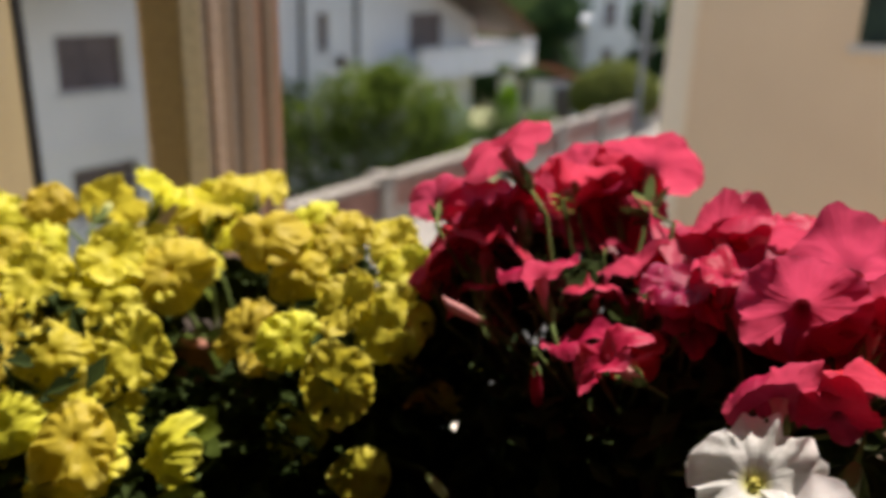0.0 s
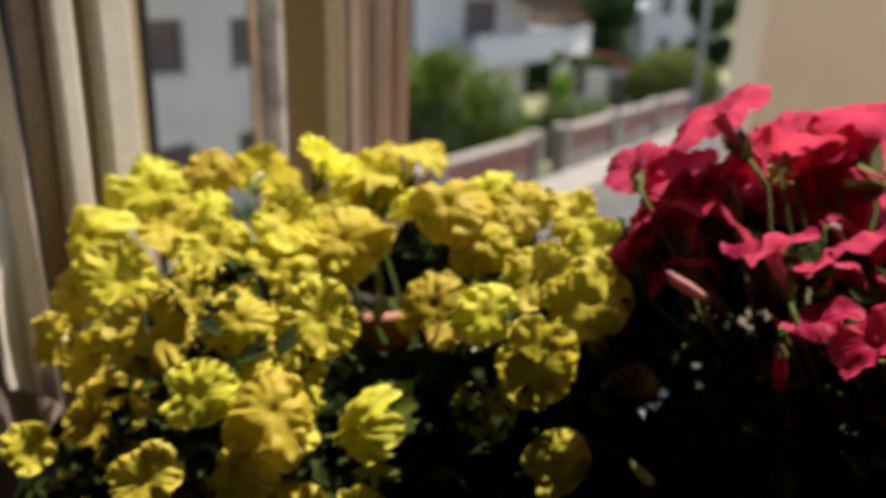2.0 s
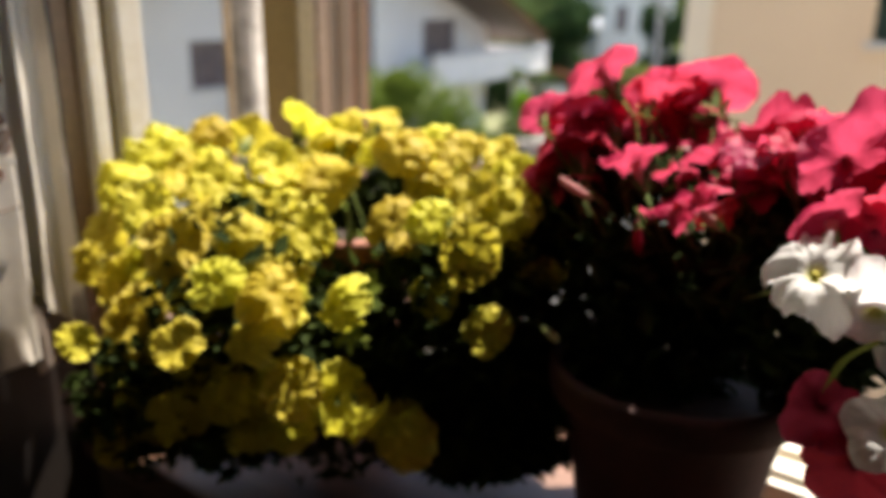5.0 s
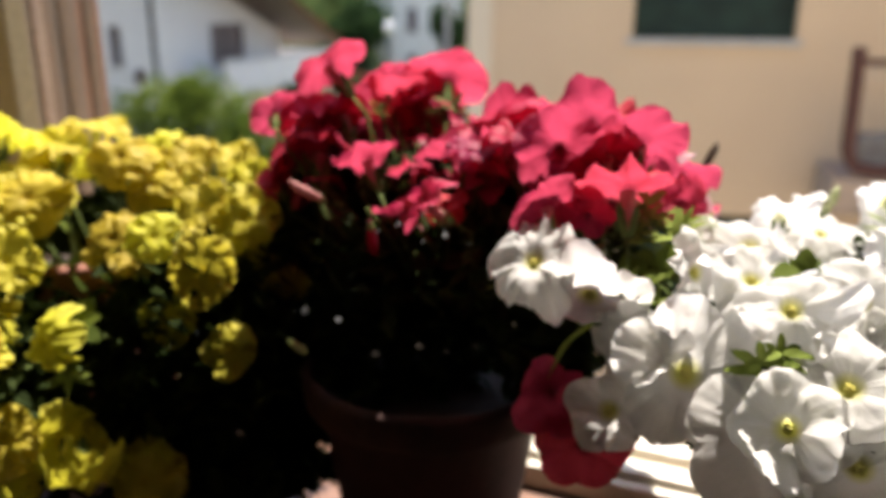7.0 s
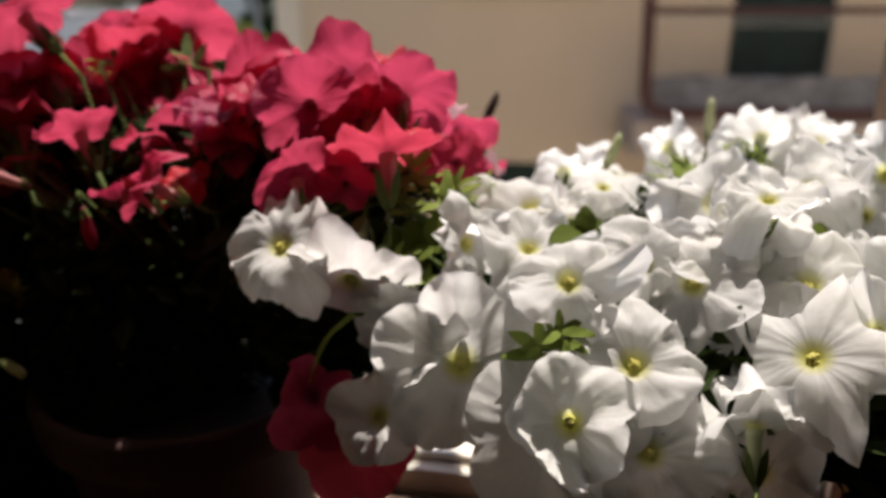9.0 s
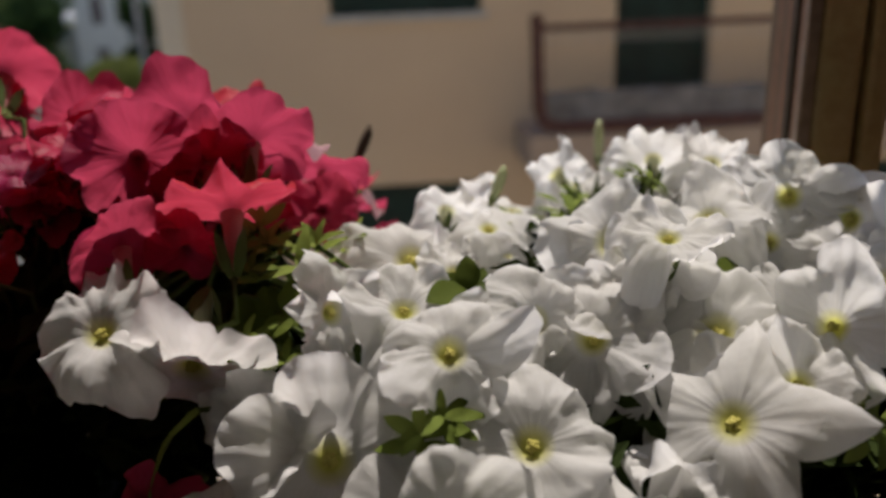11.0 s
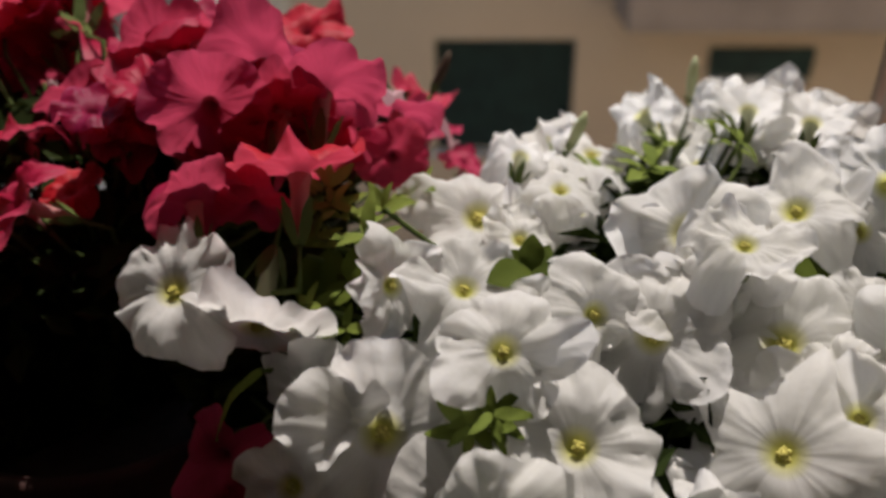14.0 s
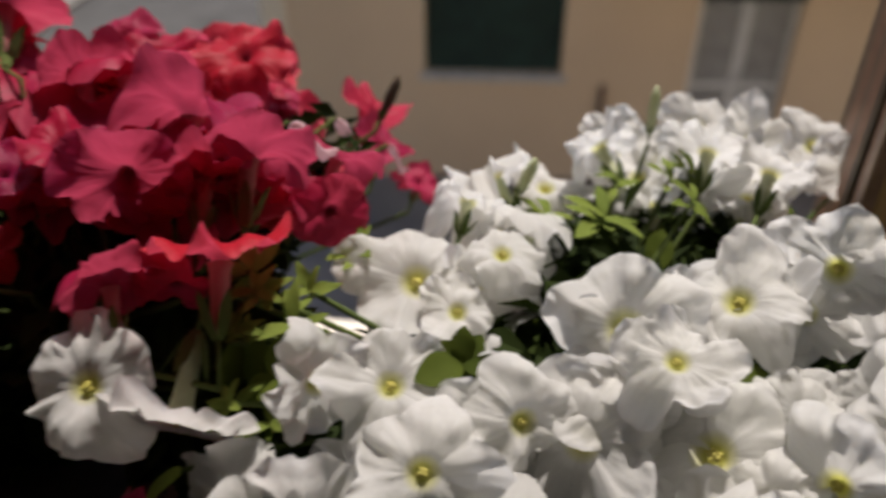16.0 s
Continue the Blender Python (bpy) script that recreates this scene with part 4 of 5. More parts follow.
def corolla_mesh(name, mat, seed, shape):
    """A funnel flower of unit radius that faces +z: five fused lobes with pleats, each bent in its own way, and a wavy rim."""
    r = random.Random(seed)
    depth, cup, curl, crumple, frill, waves, notch, tip, pleat = SHAPES[shape]
    cup = r.uniform(*cup)
    bends = [r.uniform(*curl) for _ in range(5)]
    if shape == "hood":
        bends[0], bends[1], bends[4] = -0.52, -0.22, -0.25
    twists = [r.uniform(-1, 1) * (0.30 if shape in ("broad", "folded") else 0.16 if shape != "star" else 0.06) for _ in range(5)]
    sizes = [r.uniform(0.84, 1.14) for _ in range(5)]
    rolls = [r.uniform(-0.40, 0.55) * (shape in ("broad", "folded", "ruffled")) for _ in range(5)]
    phase = [r.uniform(0, math.tau) for _ in range(3)]
    saddle, axis = r.uniform(0.0, 0.32) * (shape in ("broad", "folded", "frilled")), r.uniform(0, math.tau)
    squeeze = r.uniform(0.84, 1.0) if shape != "star" else 1.0
    steps = (0.02, 0.05, 0.09, 0.14, 0.20, 0.28, 0.37, 0.47, 0.57, 0.67, 0.76, 0.84, 0.90, 0.95, 0.98, 1.0)
    seg = 100
    bm = bmesh.new()
    rings = []
    for pr in steps:
        ring = []
        f = max(0.0, (pr - 0.16) / 0.84)
        pz = -depth * (1 - min(1, pr / 0.46)) ** 2.2 + cup * f ** 1.7
        for k in range(seg):
            a = k * math.tau / seg
            lobe = int(a / math.tau * 5 + 0.5) % 5
            off = (a / math.tau * 5 + 0.5) % 1 - 0.5          # -0.5 .. 0.5 across a lobe
            c = math.cos(off * math.pi)
            w = abs(off) * 2
            x, y = math.cos(a), math.sin(a)
            edge = 1 + (sizes[lobe] - 1) * c - notch * w ** (1.1 if shape == "star" else 2.6) + tip * (1 - w) ** 2.2
            edge += 0.035 * noise.noise(Vector((x * 6, y * 6, seed * 2.3)))
            rad = pr * (1 + (edge - 1) * f ** 0.8)
            px, py = rad * x, rad * y * squeeze
            z = pz - bends[lobe] * f ** 1.8 * c ** 0.8 + twists[lobe] * f ** 1.4 * math.sin(off * math.tau) * 0.8
            z += 0.07 * f * (1 - 0.75 * f) * (c - 0.5)         # lobes swell between the creases
            z -= 0.030 * f * (1 - 0.6 * f) * math.exp(-(off / 0.045) ** 2)       # the groove of the middle vein
            z += pleat * f ** 0.7 * 2.2 * noise.noise(Vector((x * 6, y * 6, seed * 0.9)))      # pleats that run from the throat to the rim
            z += saddle * f * rad * rad * math.cos(2 * (a - axis))
            z -= (0.10 * f ** 7 + rolls[lobe] * f ** 4.5) * c ** 0.5       # rims curl back or forward
            z += crumple * f * (noise.noise(Vector((px * 2.1 + seed, py * 2.1, 0.5))) + (0.75 if shape == "frilled" else 0.50) * noise.noise(Vector((px * 5.0, py * 5.0, seed * 0.7))) + 0.16 * noise.noise(Vector((px * 11, py * 11, seed * 0.3))))
            swell = 0.55 + 0.9 * noise.noise(Vector((x * 1.5, y * 1.5, seed * 3.1)))
            z += frill * f ** 3.5 * swell * (math.sin(waves * a + phase[0]) + 0.6 * math.sin((waves * 1.7) * a + phase[1] + 2 * math.sin(a + phase[2])))
            ring.append(bm.verts.new((px, py, z)))
        rings.append(ring)
    for r0, r1 in zip(rings, rings[1:]):
        for k in range(seg):
            bm.faces.new((r0[k], r0[(k + 1) % seg], r1[(k + 1) % seg], r1[k]))
    bm.faces.new(rings[0][::-1])
    me = bpy.data.meshes.new(name)
    bm.to_mesh(me)
    bm.free()
    for p in me.polygons:
        p.use_smooth = True
    me.materials.append(mat)
    return me


def tube_mesh(name, mat, seed):
    bm = bmesh.new()
    tube_between(bm, [(0, 0, -0.20), (0.0, 0, -0.36), (0.02, 0.01, -0.75), (0.05, 0.02, -1.15)], [0.17, 0.135, 0.115, 0.085], 12)
    me = bpy.data.meshes.new(name)
    bmesh.ops.delete(bm, geom=[f for f in bm.faces if len(f.verts) > 4], context="FACES_ONLY")
    bm.to_mesh(me)
    bm.free()
    for p in me.polygons:
        p.use_smooth = True
    me.materials.append(mat)
    return me


def calyx_mesh(name, mat):
    bm = bmesh.new()
    for k in range(5):
        a = k * math.tau / 5
        out, across = Vector((math.cos(a), math.sin(a), 0)), Vector((-math.sin(a), math.cos(a), 0))
        rows = []
        for s, w, h in ((0.06, 0.05, -1.2), (0.16, 0.09, -1.0), (0.24, 0.08, -0.78), (0.32, 0.015, -0.6)):
            c = out * s + Vector((0.05, 0.02, h))
            rows.append((bm.verts.new(c - across * w), bm.verts.new(c + across * w)))
        for p, q in zip(rows, rows[1:]):
            bm.faces.new((p[0], p[1], q[1], q[0]))
    me = bpy.data.meshes.new(name)
    bm.to_mesh(me)
    bm.free()
    me.materials.append(mat)
    return me


def leaf_mesh(name, mat, seed, wide=0.36):
    r = random.Random(seed)
    bend, cup = r.uniform(0.1, 0.5), r.uniform(0.05, 0.3)
    bm = bmesh.new()
    rows = []
    for i in range(8):
        s = i / 7
        w = wide * math.sin(math.pi * min(1, s * 0.94 + 0.05)) ** 0.8 + 0.01
        rows.append([bm.verts.new((w * q, s, cup * abs(q) * w - bend * s * s + 0.02 * math.sin(9 * s + q * 2))) for q in (-1, -0.5, 0, 0.5, 1)])
    for p, q in zip(rows, rows[1:]):
        for k in range(4):
            bm.faces.new((p[k], p[k + 1], q[k + 1], q[k]))
    me = bpy.data.meshes.new(name)
    bm.to_mesh(me)
    bm.free()
    for p in me.polygons:
        p.use_smooth = True
    me.materials.append(mat)
    return me


def stamen_mesh(name, mat, seed):
    """A packed tuft of anthers that fills the throat."""
    r = random.Random(seed)
    bm = bmesh.new()
    for k in range(9):
        a, d = k * 2.4, 0.066 * math.sqrt(k / 9)
        bmesh.ops.create_icosphere(bm, subdivisions=1, radius=r.uniform(0.030, 0.042), matrix=Matrix.Translation((d * math.cos(a), d * math.sin(a), r.uniform(-0.12, -0.06) - 3 * d * d)) @ Matrix.Diagonal((1, 1, 1.3, 1)))
    me = bpy.data.meshes.new(name)
    bm.to_mesh(me)
    bm.free()
    for p in me.polygons:
        p.use_smooth = True
    me.materials.append(mat)
    return me


LEAF_MESHES = [leaf_mesh("leaf", LEAF, 40 + k) for k in range(5)]
CALYX = calyx_mesh("calyx", STEM)
BLOOMS = {
    "yellow": [corolla_mesh("flower", YELLOW, 100 + k, "frilled") for k in range(12)],
    "red": [corolla_mesh("flower", RED, 200 + k, "folded") for k in range(14)],
    "white": [corolla_mesh("flower", WHITE, 300 + k, "broad") for k in range(14)],
}
SPECIAL = {("white", kind): corolla_mesh("flower", WHITE, seed, kind) for kind, seed in (("flat", 431), ("ruffled", 411), ("star", 390), ("hood", 437))}
SPECIAL.update({("red", kind): corolla_mesh("flower", RED, seed, kind) for kind, seed in (("hood", 441), ("flat", 452))})
STAMEN = stamen_mesh("stamen", POLLEN, 8)
TUBES = {"yellow": tube_mesh("tube", TUBE_YELLOW, 1), "red": tube_mesh("tube", TUBE_RED, 2), "white": tube_mesh("tube", TUBE_WHITE, 3)}


def pot_mesh(radius, height):
    """A tapered terracotta pot with a rolled rim, a wall and a bottom."""
    k = radius
    prof = ((0.0, 0.0), (0.66 * k, 0.0), (0.70 * k, 0.006), (0.88 * k, height * 0.80), (0.90 * k, height * 0.81), (0.99 * k, height * 0.82), (k, height * 0.85),
            (1.01 * k, height * 0.97), (0.985 * k, height), (0.93 * k, height * 0.995), (0.90 * k, height * 0.96), (0.86 * k, height * 0.8), (0.64 * k, 0.015), (0.0, 0.015))
    bm = bmesh.new()
    rings = []
    for pr, pz in prof:
        rings.append([bm.verts.new((max(pr, 0.0005) * math.cos(a * math.tau / 48), max(pr, 0.0005) * math.sin(a * math.tau / 48), pz)) for a in range(48)])
    for r0, r1 in zip(rings, rings[1:]):
        for a in range(48):
            bm.faces.new((r0[a], r0[(a + 1) % 48], r1[(a + 1) % 48], r1[a]))
    return bm


def potted(colour, x, y, radius, height, label, clay):
    root = thing("potted_petunia", Matrix.Translation((x, y, 1.05)), label, "potted plant", "petunia pots on the sill")
    part("pot", pot_mesh(radius, height), clay, root, "terracotta pot with a rolled rim", smooth=True)
    bm = bmesh.new()
    bmesh.ops.create_circle(bm, cap_ends=True, segments=32, radius=radius * 0.86)
    bmesh.ops.inset_region(bm, faces=list(bm.faces), thickness=radius * 0.3)
    for v in bm.verts:
        v.co.z = height * 0.86 + 0.006 * noise.noise(v.co * 60)
    part("soil", bm, SOIL, root, "dark potting soil")
    return root


PLANTS = {
    "yellow": potted("yellow", -0.245, 0.566, 0.080, 0.205, "yellow petunia in full bloom spilling over its terracotta pot", TERRACOTTA),
    "red": potted("red", 0.046, 0.373, 0.097, 0.15, "coral red petunia in full bloom in a dark, shade-toned terracotta pot", SHADED_CLAY),
    "white": potted("white", 0.285, 0.212, 0.085, 0.16, "white petunia with yellow throats in full bloom in a dark, shade-toned pot", SHADED_CLAY),
}
HEARTS = {"yellow": Vector((-0.205, 0.50, 1.185)), "red": Vector((0.055, 0.38, 1.24)), "white": Vector((0.285, 0.215, 1.23))}
PLACES = {"yellow": [], "red": [], "white": []}
flower_rng = random.Random(77)


def bloom(colour, x, y, z, size, way, roll, kind="", leaves=1):
    """One flower: centre in metres, width in centimetres, the way it faces, its turn in degrees."""
    root, r = PLANTS[colour], flower_rng
    way = Vector(way).normalized()
    PLACES[colour].append((Vector((x, y, z)), size, way))
    q = way.to_track_quat("Z", "Y")
    m = Matrix.Translation(Vector((x, y, z)) - root.location) @ q.to_matrix().to_4x4() @ pose(0, 0, 0, 0, 0, roll + 72 * (1 if kind else r.randrange(5))) @ Matrix.Scale(size / 200, 4)
    ob = new("flower", SPECIAL[colour, kind] if kind else BLOOMS[colour][len(PLACES[colour]) % len(BLOOMS[colour])])
    ob.parent, ob.matrix_basis = root, m
    for name, me in (("tube", TUBES[colour]), ("calyx", CALYX)) + ((("stamen", STAMEN),) if colour == "white" else ()):
        c = new(name, me)
        c.parent = ob
    # stalk from the calyx into the heart of the plant
    a = m @ Vector((0.05, 0.02, -1.15))
    heart = HEARTS[colour] - root.location
    b = heart + Vector((r.uniform(-0.03, 0.03), r.uniform(-0.03, 0.03), r.uniform(-0.02, 0.02)))
    back = (m @ Vector((0.05, 0.02, -1.8)))
    mid = back.lerp(b, 0.45) + Vector((0, 0, -0.006))
    bm = bmesh.new()
    tube_between(bm, [a, back, mid, b], [0.0014, 0.0013, 0.0015, 0.002], 6)
    part("stalk", bm, STEM, root, smooth=True)
    # leaves behind the flower
    for k in range(leaves if colour != "red" else leaves - 1):
        s = r.uniform(0.012, 0.026)
        p = back.lerp(b, r.uniform(0.0, 0.8)) + Vector((r.uniform(-1, 1), r.uniform(-1, 1), r.uniform(-1, 0.4))) * 0.016
        lf = new("leaf", r.choice(LEAF_MESHES))
        lf.parent = root
        aim = (p - heart + Vector((r.uniform(-1, 1), r.uniform(-1, 1), r.uniform(-0.3, 1))) * 0.05).to_track_quat("Y", "Z")
        lf.matrix_basis = Matrix.Translation(p) @ aim.to_matrix().to_4x4() @ pose(0, 0, 0, 0, r.uniform(-50, 50), 0) @ Matrix.Scale(s, 4)


# FLOWERS
bloom("yellow", -0.412, 0.538, 1.327, 6.7, (0.11, -0.77, 0.63), 45)
bloom("yellow", -0.360, 0.528, 1.348, 4.1, (0.26, -0.79, 0.56), 53)
bloom("yellow", -0.346, 0.600, 1.328, 6.2, (-0.12, 0.98, 0.17), 57)
bloom("yellow", -0.275, 0.539, 1.357, 4.7, (0.21, 0.69, 0.69), 68)
bloom("yellow", -0.254, 0.593, 1.329, 6.4, (-0.22, 0.94, 0.26), 53)
bloom("yellow", -0.215, 0.579, 1.357, 5.8, (0.20, -0.06, 0.98), 66)
bloom("yellow", -0.212, 0.495, 1.340, 3.7, (-0.76, 0.43, 0.49), 2)
bloom("yellow", -0.177, 0.459, 1.349, 5.5, (-0.23, -0.72, 0.65), 34)
bloom("yellow", -0.247, 0.465, 1.319, 6.3, (0.14, -0.77, 0.62), 68)
bloom("yellow", -0.284, 0.463, 1.329, 4.8, (0.23, -0.60, 0.77), 47)
bloom("yellow", -0.247, 0.398, 1.289, 5.4, (0.12, -0.87, 0.48), 65)
bloom("yellow", -0.181, 0.416, 1.296, 5.1, (-0.11, -0.86, 0.50), 8)
bloom("yellow", -0.147, 0.390, 1.302, 4.2, (0.54, -0.74, 0.40), 34)
bloom("yellow", -0.087, 0.405, 1.309, 5.4, (-0.09, -0.86, 0.49), 18)
bloom("yellow", -0.117, 0.431, 1.314, 5.1, (-0.28, -0.80, 0.54), 39)
bloom("yellow", -0.116, 0.381, 1.278, 5.5, (-0.07, -0.96, 0.28), 41)
bloom("yellow", -0.145, 0.394, 1.237, 4.1, (-0.06, -0.95, 0.30), 1)
bloom("yellow", -0.048, 0.440, 1.264, 4.9, (-0.09, -0.99, -0.09), 16)
bloom("yellow", -0.216, 0.346, 1.247, 5.0, (-0.66, -0.70, 0.26), 20)
bloom("yellow", -0.258, 0.337, 1.261, 5.2, (0.34, -0.69, 0.64), 66)
bloom("yellow", -0.290, 0.372, 1.260, 5.1, (0.21, -0.82, 0.54), 55)
bloom("yellow", -0.345, 0.384, 1.279, 5.4, (0.26, -0.85, 0.45), 11)
bloom("yellow", -0.250, 0.347, 1.179, 5.5, (0.18, -0.78, 0.59), 57)
bloom("yellow", -0.205, 0.342, 1.145, 5.3, (0.08, -0.83, -0.54), 10)
bloom("yellow", -0.100, 0.366, 1.223, 4.2, (-0.05, -0.95, 0.30), 44)
bloom("yellow", -0.277, 0.326, 1.228, 4.2, (-0.36, -0.83, 0.43), 9)
bloom("yellow", -0.326, 0.321, 1.222, 4.1, (0.04, -0.81, 0.58), 0)
bloom("yellow", -0.430, 0.374, 1.199, 3.7, (0.16, -0.75, 0.64), 63)
bloom("yellow", -0.092, 0.496, 1.335, 4.8, (0.35, -0.75, 0.56), 15)
bloom("yellow", -0.128, 0.483, 1.345, 4.7, (-0.06, -0.65, 0.75), 16)
bloom("yellow", -0.154, 0.493, 1.351, 4.9, (-0.17, -0.66, 0.74), 71)
bloom("yellow", -0.437, 0.481, 1.304, 5.5, (-0.13, -0.83, 0.54), 63)
bloom("yellow", -0.444, 0.466, 1.269, 5.5, (-0.22, -0.89, 0.40), 21)
bloom("yellow", -0.420, 0.442, 1.226, 4.9, (0.21, -0.96, 0.20), 69)
bloom("yellow", -0.329, 0.443, 1.318, 5.8, (0.23, -0.71, 0.67), 39)
bloom("yellow", -0.292, 0.385, 1.291, 4.7, (0.10, -0.79, 0.61), 49)
bloom("yellow", -0.302, 0.343, 1.265, 4.4, (-0.04, -0.91, 0.41), 15)
bloom("yellow", -0.287, 0.431, 1.307, 5.9, (0.17, -0.74, 0.65), 68)
bloom("yellow", -0.350, 0.361, 1.142, 5.1, (0.33, -0.94, 0.08), 50)
bloom("yellow", -0.379, 0.415, 1.299, 5.4, (0.14, -0.80, 0.58), 70)
bloom("yellow", -0.372, 0.486, 1.315, 5.6, (0.25, -0.63, 0.74), 64)
bloom("yellow", -0.395, 0.418, 1.209, 4.9, (0.28, -0.93, 0.25), 22)
bloom("yellow", -0.345, 0.410, 1.216, 4.8, (0.30, -0.89, 0.34), 26)
bloom("yellow", -0.154, 0.453, 1.327, 4.5, (-0.06, -0.78, 0.62), 12)
bloom("yellow", -0.058, 0.403, 1.253, 3.4, (-0.16, -0.96, -0.23), 10)
bloom("yellow", -0.417, 0.417, 1.166, 4.6, (0.19, -0.85, 0.49), 5)
bloom("yellow", -0.417, 0.392, 1.128, 5.0, (0.20, -0.86, 0.46), 22)
bloom("yellow", -0.163, 0.367, 1.120, 5.2, (-0.02, -0.90, 0.45), 43)
bloom("yellow", -0.306, 0.361, 1.159, 4.9, (0.25, -0.89, 0.38), 0)
bloom("yellow", -0.255, 0.356, 1.145, 5.3, (0.14, -0.79, 0.59), 49)
bloom("yellow", -0.079, 0.460, 1.326, 4.5, (0.22, -0.81, 0.54), 24)
bloom("yellow", -0.396, 0.441, 1.244, 4.8, (0.07, -0.93, 0.37), 22)
bloom("yellow", -0.444, 0.432, 1.245, 4.1, (-0.32, -0.89, 0.33), 59)
bloom("yellow", -0.335, 0.416, 1.291, 4.8, (0.16, -0.76, 0.63), 35)
bloom("yellow", -0.276, 0.511, 1.331, 4.1, (0.09, -0.54, 0.84), 23)
bloom("yellow", -0.381, 0.403, 1.177, 5.1, (0.36, -0.88, 0.30), 35)
bloom("yellow", -0.380, 0.384, 1.154, 5.0, (0.36, -0.90, 0.25), 51)
bloom("yellow", -0.334, 0.384, 1.157, 4.9, (0.29, -0.89, 0.36), 4)
bloom("yellow", -0.401, 0.372, 1.110, 5.0, (0.39, -0.83, 0.41), 70)
bloom("yellow", -0.288, 0.364, 1.132, 4.8, (0.22, -0.92, 0.33), 2)
bloom("yellow", -0.165, 0.348, 1.133, 4.8, (0.11, -0.97, 0.23), 54)
bloom("red", 0.081, 0.474, 1.400, 7.7, (0.24, 0.87, 0.44), 18)
bloom("red", -0.021, 0.448, 1.417, 6.1, (-0.49, 0.53, 0.69), 61, "flat")
bloom("red", 0.033, 0.490, 1.391, 6.1, (0.03, 0.92, 0.40), 1)
bloom("red", 0.039, 0.468, 1.381, 7.4, (-0.27, -0.89, -0.37), 18, "hood")
bloom("red", 0.092, 0.442, 1.359, 8.6, (0.15, 0.69, 0.71), 26)
bloom("red", -0.031, 0.438, 1.352, 6.8, (-0.07, 0.74, 0.67), 1)
bloom("red", 0.001, 0.380, 1.356, 5.4, (-0.19, 0.67, 0.72), 13)
bloom("red", -0.060, 0.439, 1.329, 4.0, (-0.21, 0.81, 0.55), 14)
bloom("red", -0.036, 0.459, 1.376, 6.2, (-0.10, 0.68, 0.73), 67)
bloom("red", 0.113, 0.294, 1.372, 6.1, (-0.36, -0.93, 0.04), 18, "hood")
bloom("red", 0.097, 0.270, 1.342, 4.7, (0.09, 0.82, 0.57), 30)
bloom("red", 0.140, 0.251, 1.356, 6.2, (0.26, 0.68, 0.69), 54)
bloom("red", 0.166, 0.292, 1.376, 6.1, (0.38, 0.64, 0.67), 25)
bloom("red", 0.215, 0.319, 1.349, 4.6, (0.60, 0.40, 0.69), 38)
bloom("red", 0.199, 0.291, 1.334, 4.4, (-0.15, -0.88, 0.46), 56)
bloom("red", 0.028, 0.309, 1.337, 4.7, (-0.83, -0.13, 0.53), 8)
bloom("red", 0.130, 0.403, 1.379, 7.3, (0.11, 0.69, 0.72), 57)
bloom("red", 0.108, 0.405, 1.375, 5.9, (0.03, 0.73, 0.68), 3)
bloom("red", 0.150, 0.328, 1.384, 6.5, (0.34, 0.63, 0.70), 7)
bloom("red", 0.100, 0.350, 1.360, 5.6, (0.01, 0.71, 0.70), 44)
bloom("red", 0.066, 0.405, 1.349, 5.9, (0.08, 0.77, 0.63), 24)
bloom("red", 0.084, 0.370, 1.347, 5.1, (0.19, 0.77, 0.61), 39)
bloom("red", 0.121, 0.261, 1.335, 3.7, (-0.20, -0.88, -0.42), 22)
bloom("red", 0.083, 0.214, 1.245, 4.9, (-0.63, -0.74, 0.23), 23)
bloom("red", 0.100, 0.200, 1.217, 5.3, (-0.44, -0.84, 0.32), 13)
bloom("red", 0.147, 0.293, 1.369, 4.9, (0.36, 0.51, 0.78), 11)
bloom("red", -0.004, 0.461, 1.364, 5.7, (-0.08, 0.70, 0.71), 72)
bloom("red", 0.060, 0.472, 1.361, 5.9, (0.11, 0.60, 0.79), 3)
bloom("red", 0.199, 0.459, 1.347, 7.8, (-0.14, -0.74, 0.66), 18)
bloom("red", 0.149, 0.442, 1.370, 5.8, (-0.03, -0.30, 0.95), 71)
bloom("red", 0.137, 0.465, 1.377, 4.8, (-0.04, -0.28, 0.96), 38)
bloom("red", 0.279, 0.435, 1.312, 4.6, (0.22, -0.25, 0.94), 29)
bloom("red", 0.267, 0.393, 1.306, 4.5, (0.13, -0.32, 0.94), 17)
bloom("red", 0.216, 0.361, 1.322, 5.6, (0.09, -0.14, 0.99), 43)
bloom("red", 0.206, 0.390, 1.339, 5.4, (0.11, -0.17, 0.98), 59)
bloom("red", 0.291, 0.391, 1.277, 3.4, (0.20, -0.28, 0.94), 33)
bloom("red", 0.092, 0.335, 1.375, 4.6, (0.10, -0.20, 0.97), 30)
bloom("red", 0.174, 0.339, 1.355, 4.4, (0.05, -0.16, 0.99), 4)
bloom("red", 0.156, 0.363, 1.361, 4.8, (0.09, -0.16, 0.98), 66)
bloom("red", 0.067, 0.337, 1.366, 3.9, (0.13, -0.24, 0.96), 2)
bloom("red", -0.060, 0.462, 1.376, 4.2, (-0.05, 0.98, 0.21), 36)
bloom("red", 0.191, 0.401, 1.377, 5.5, (-0.15, -0.32, 0.94), 60)
bloom("red", 0.130, 0.304, 1.374, 4.5, (-0.26, -0.33, 0.91), 9)
bloom("red", 0.116, 0.360, 1.371, 5.1, (-0.23, -0.26, 0.94), 53)
bloom("white", 0.244, 0.074, 1.299, 6.9, (-0.59, -0.32, 0.74), 17, "star")
bloom("white", 0.194, 0.117, 1.287, 6.6, (-0.41, -0.54, 0.74), 18)
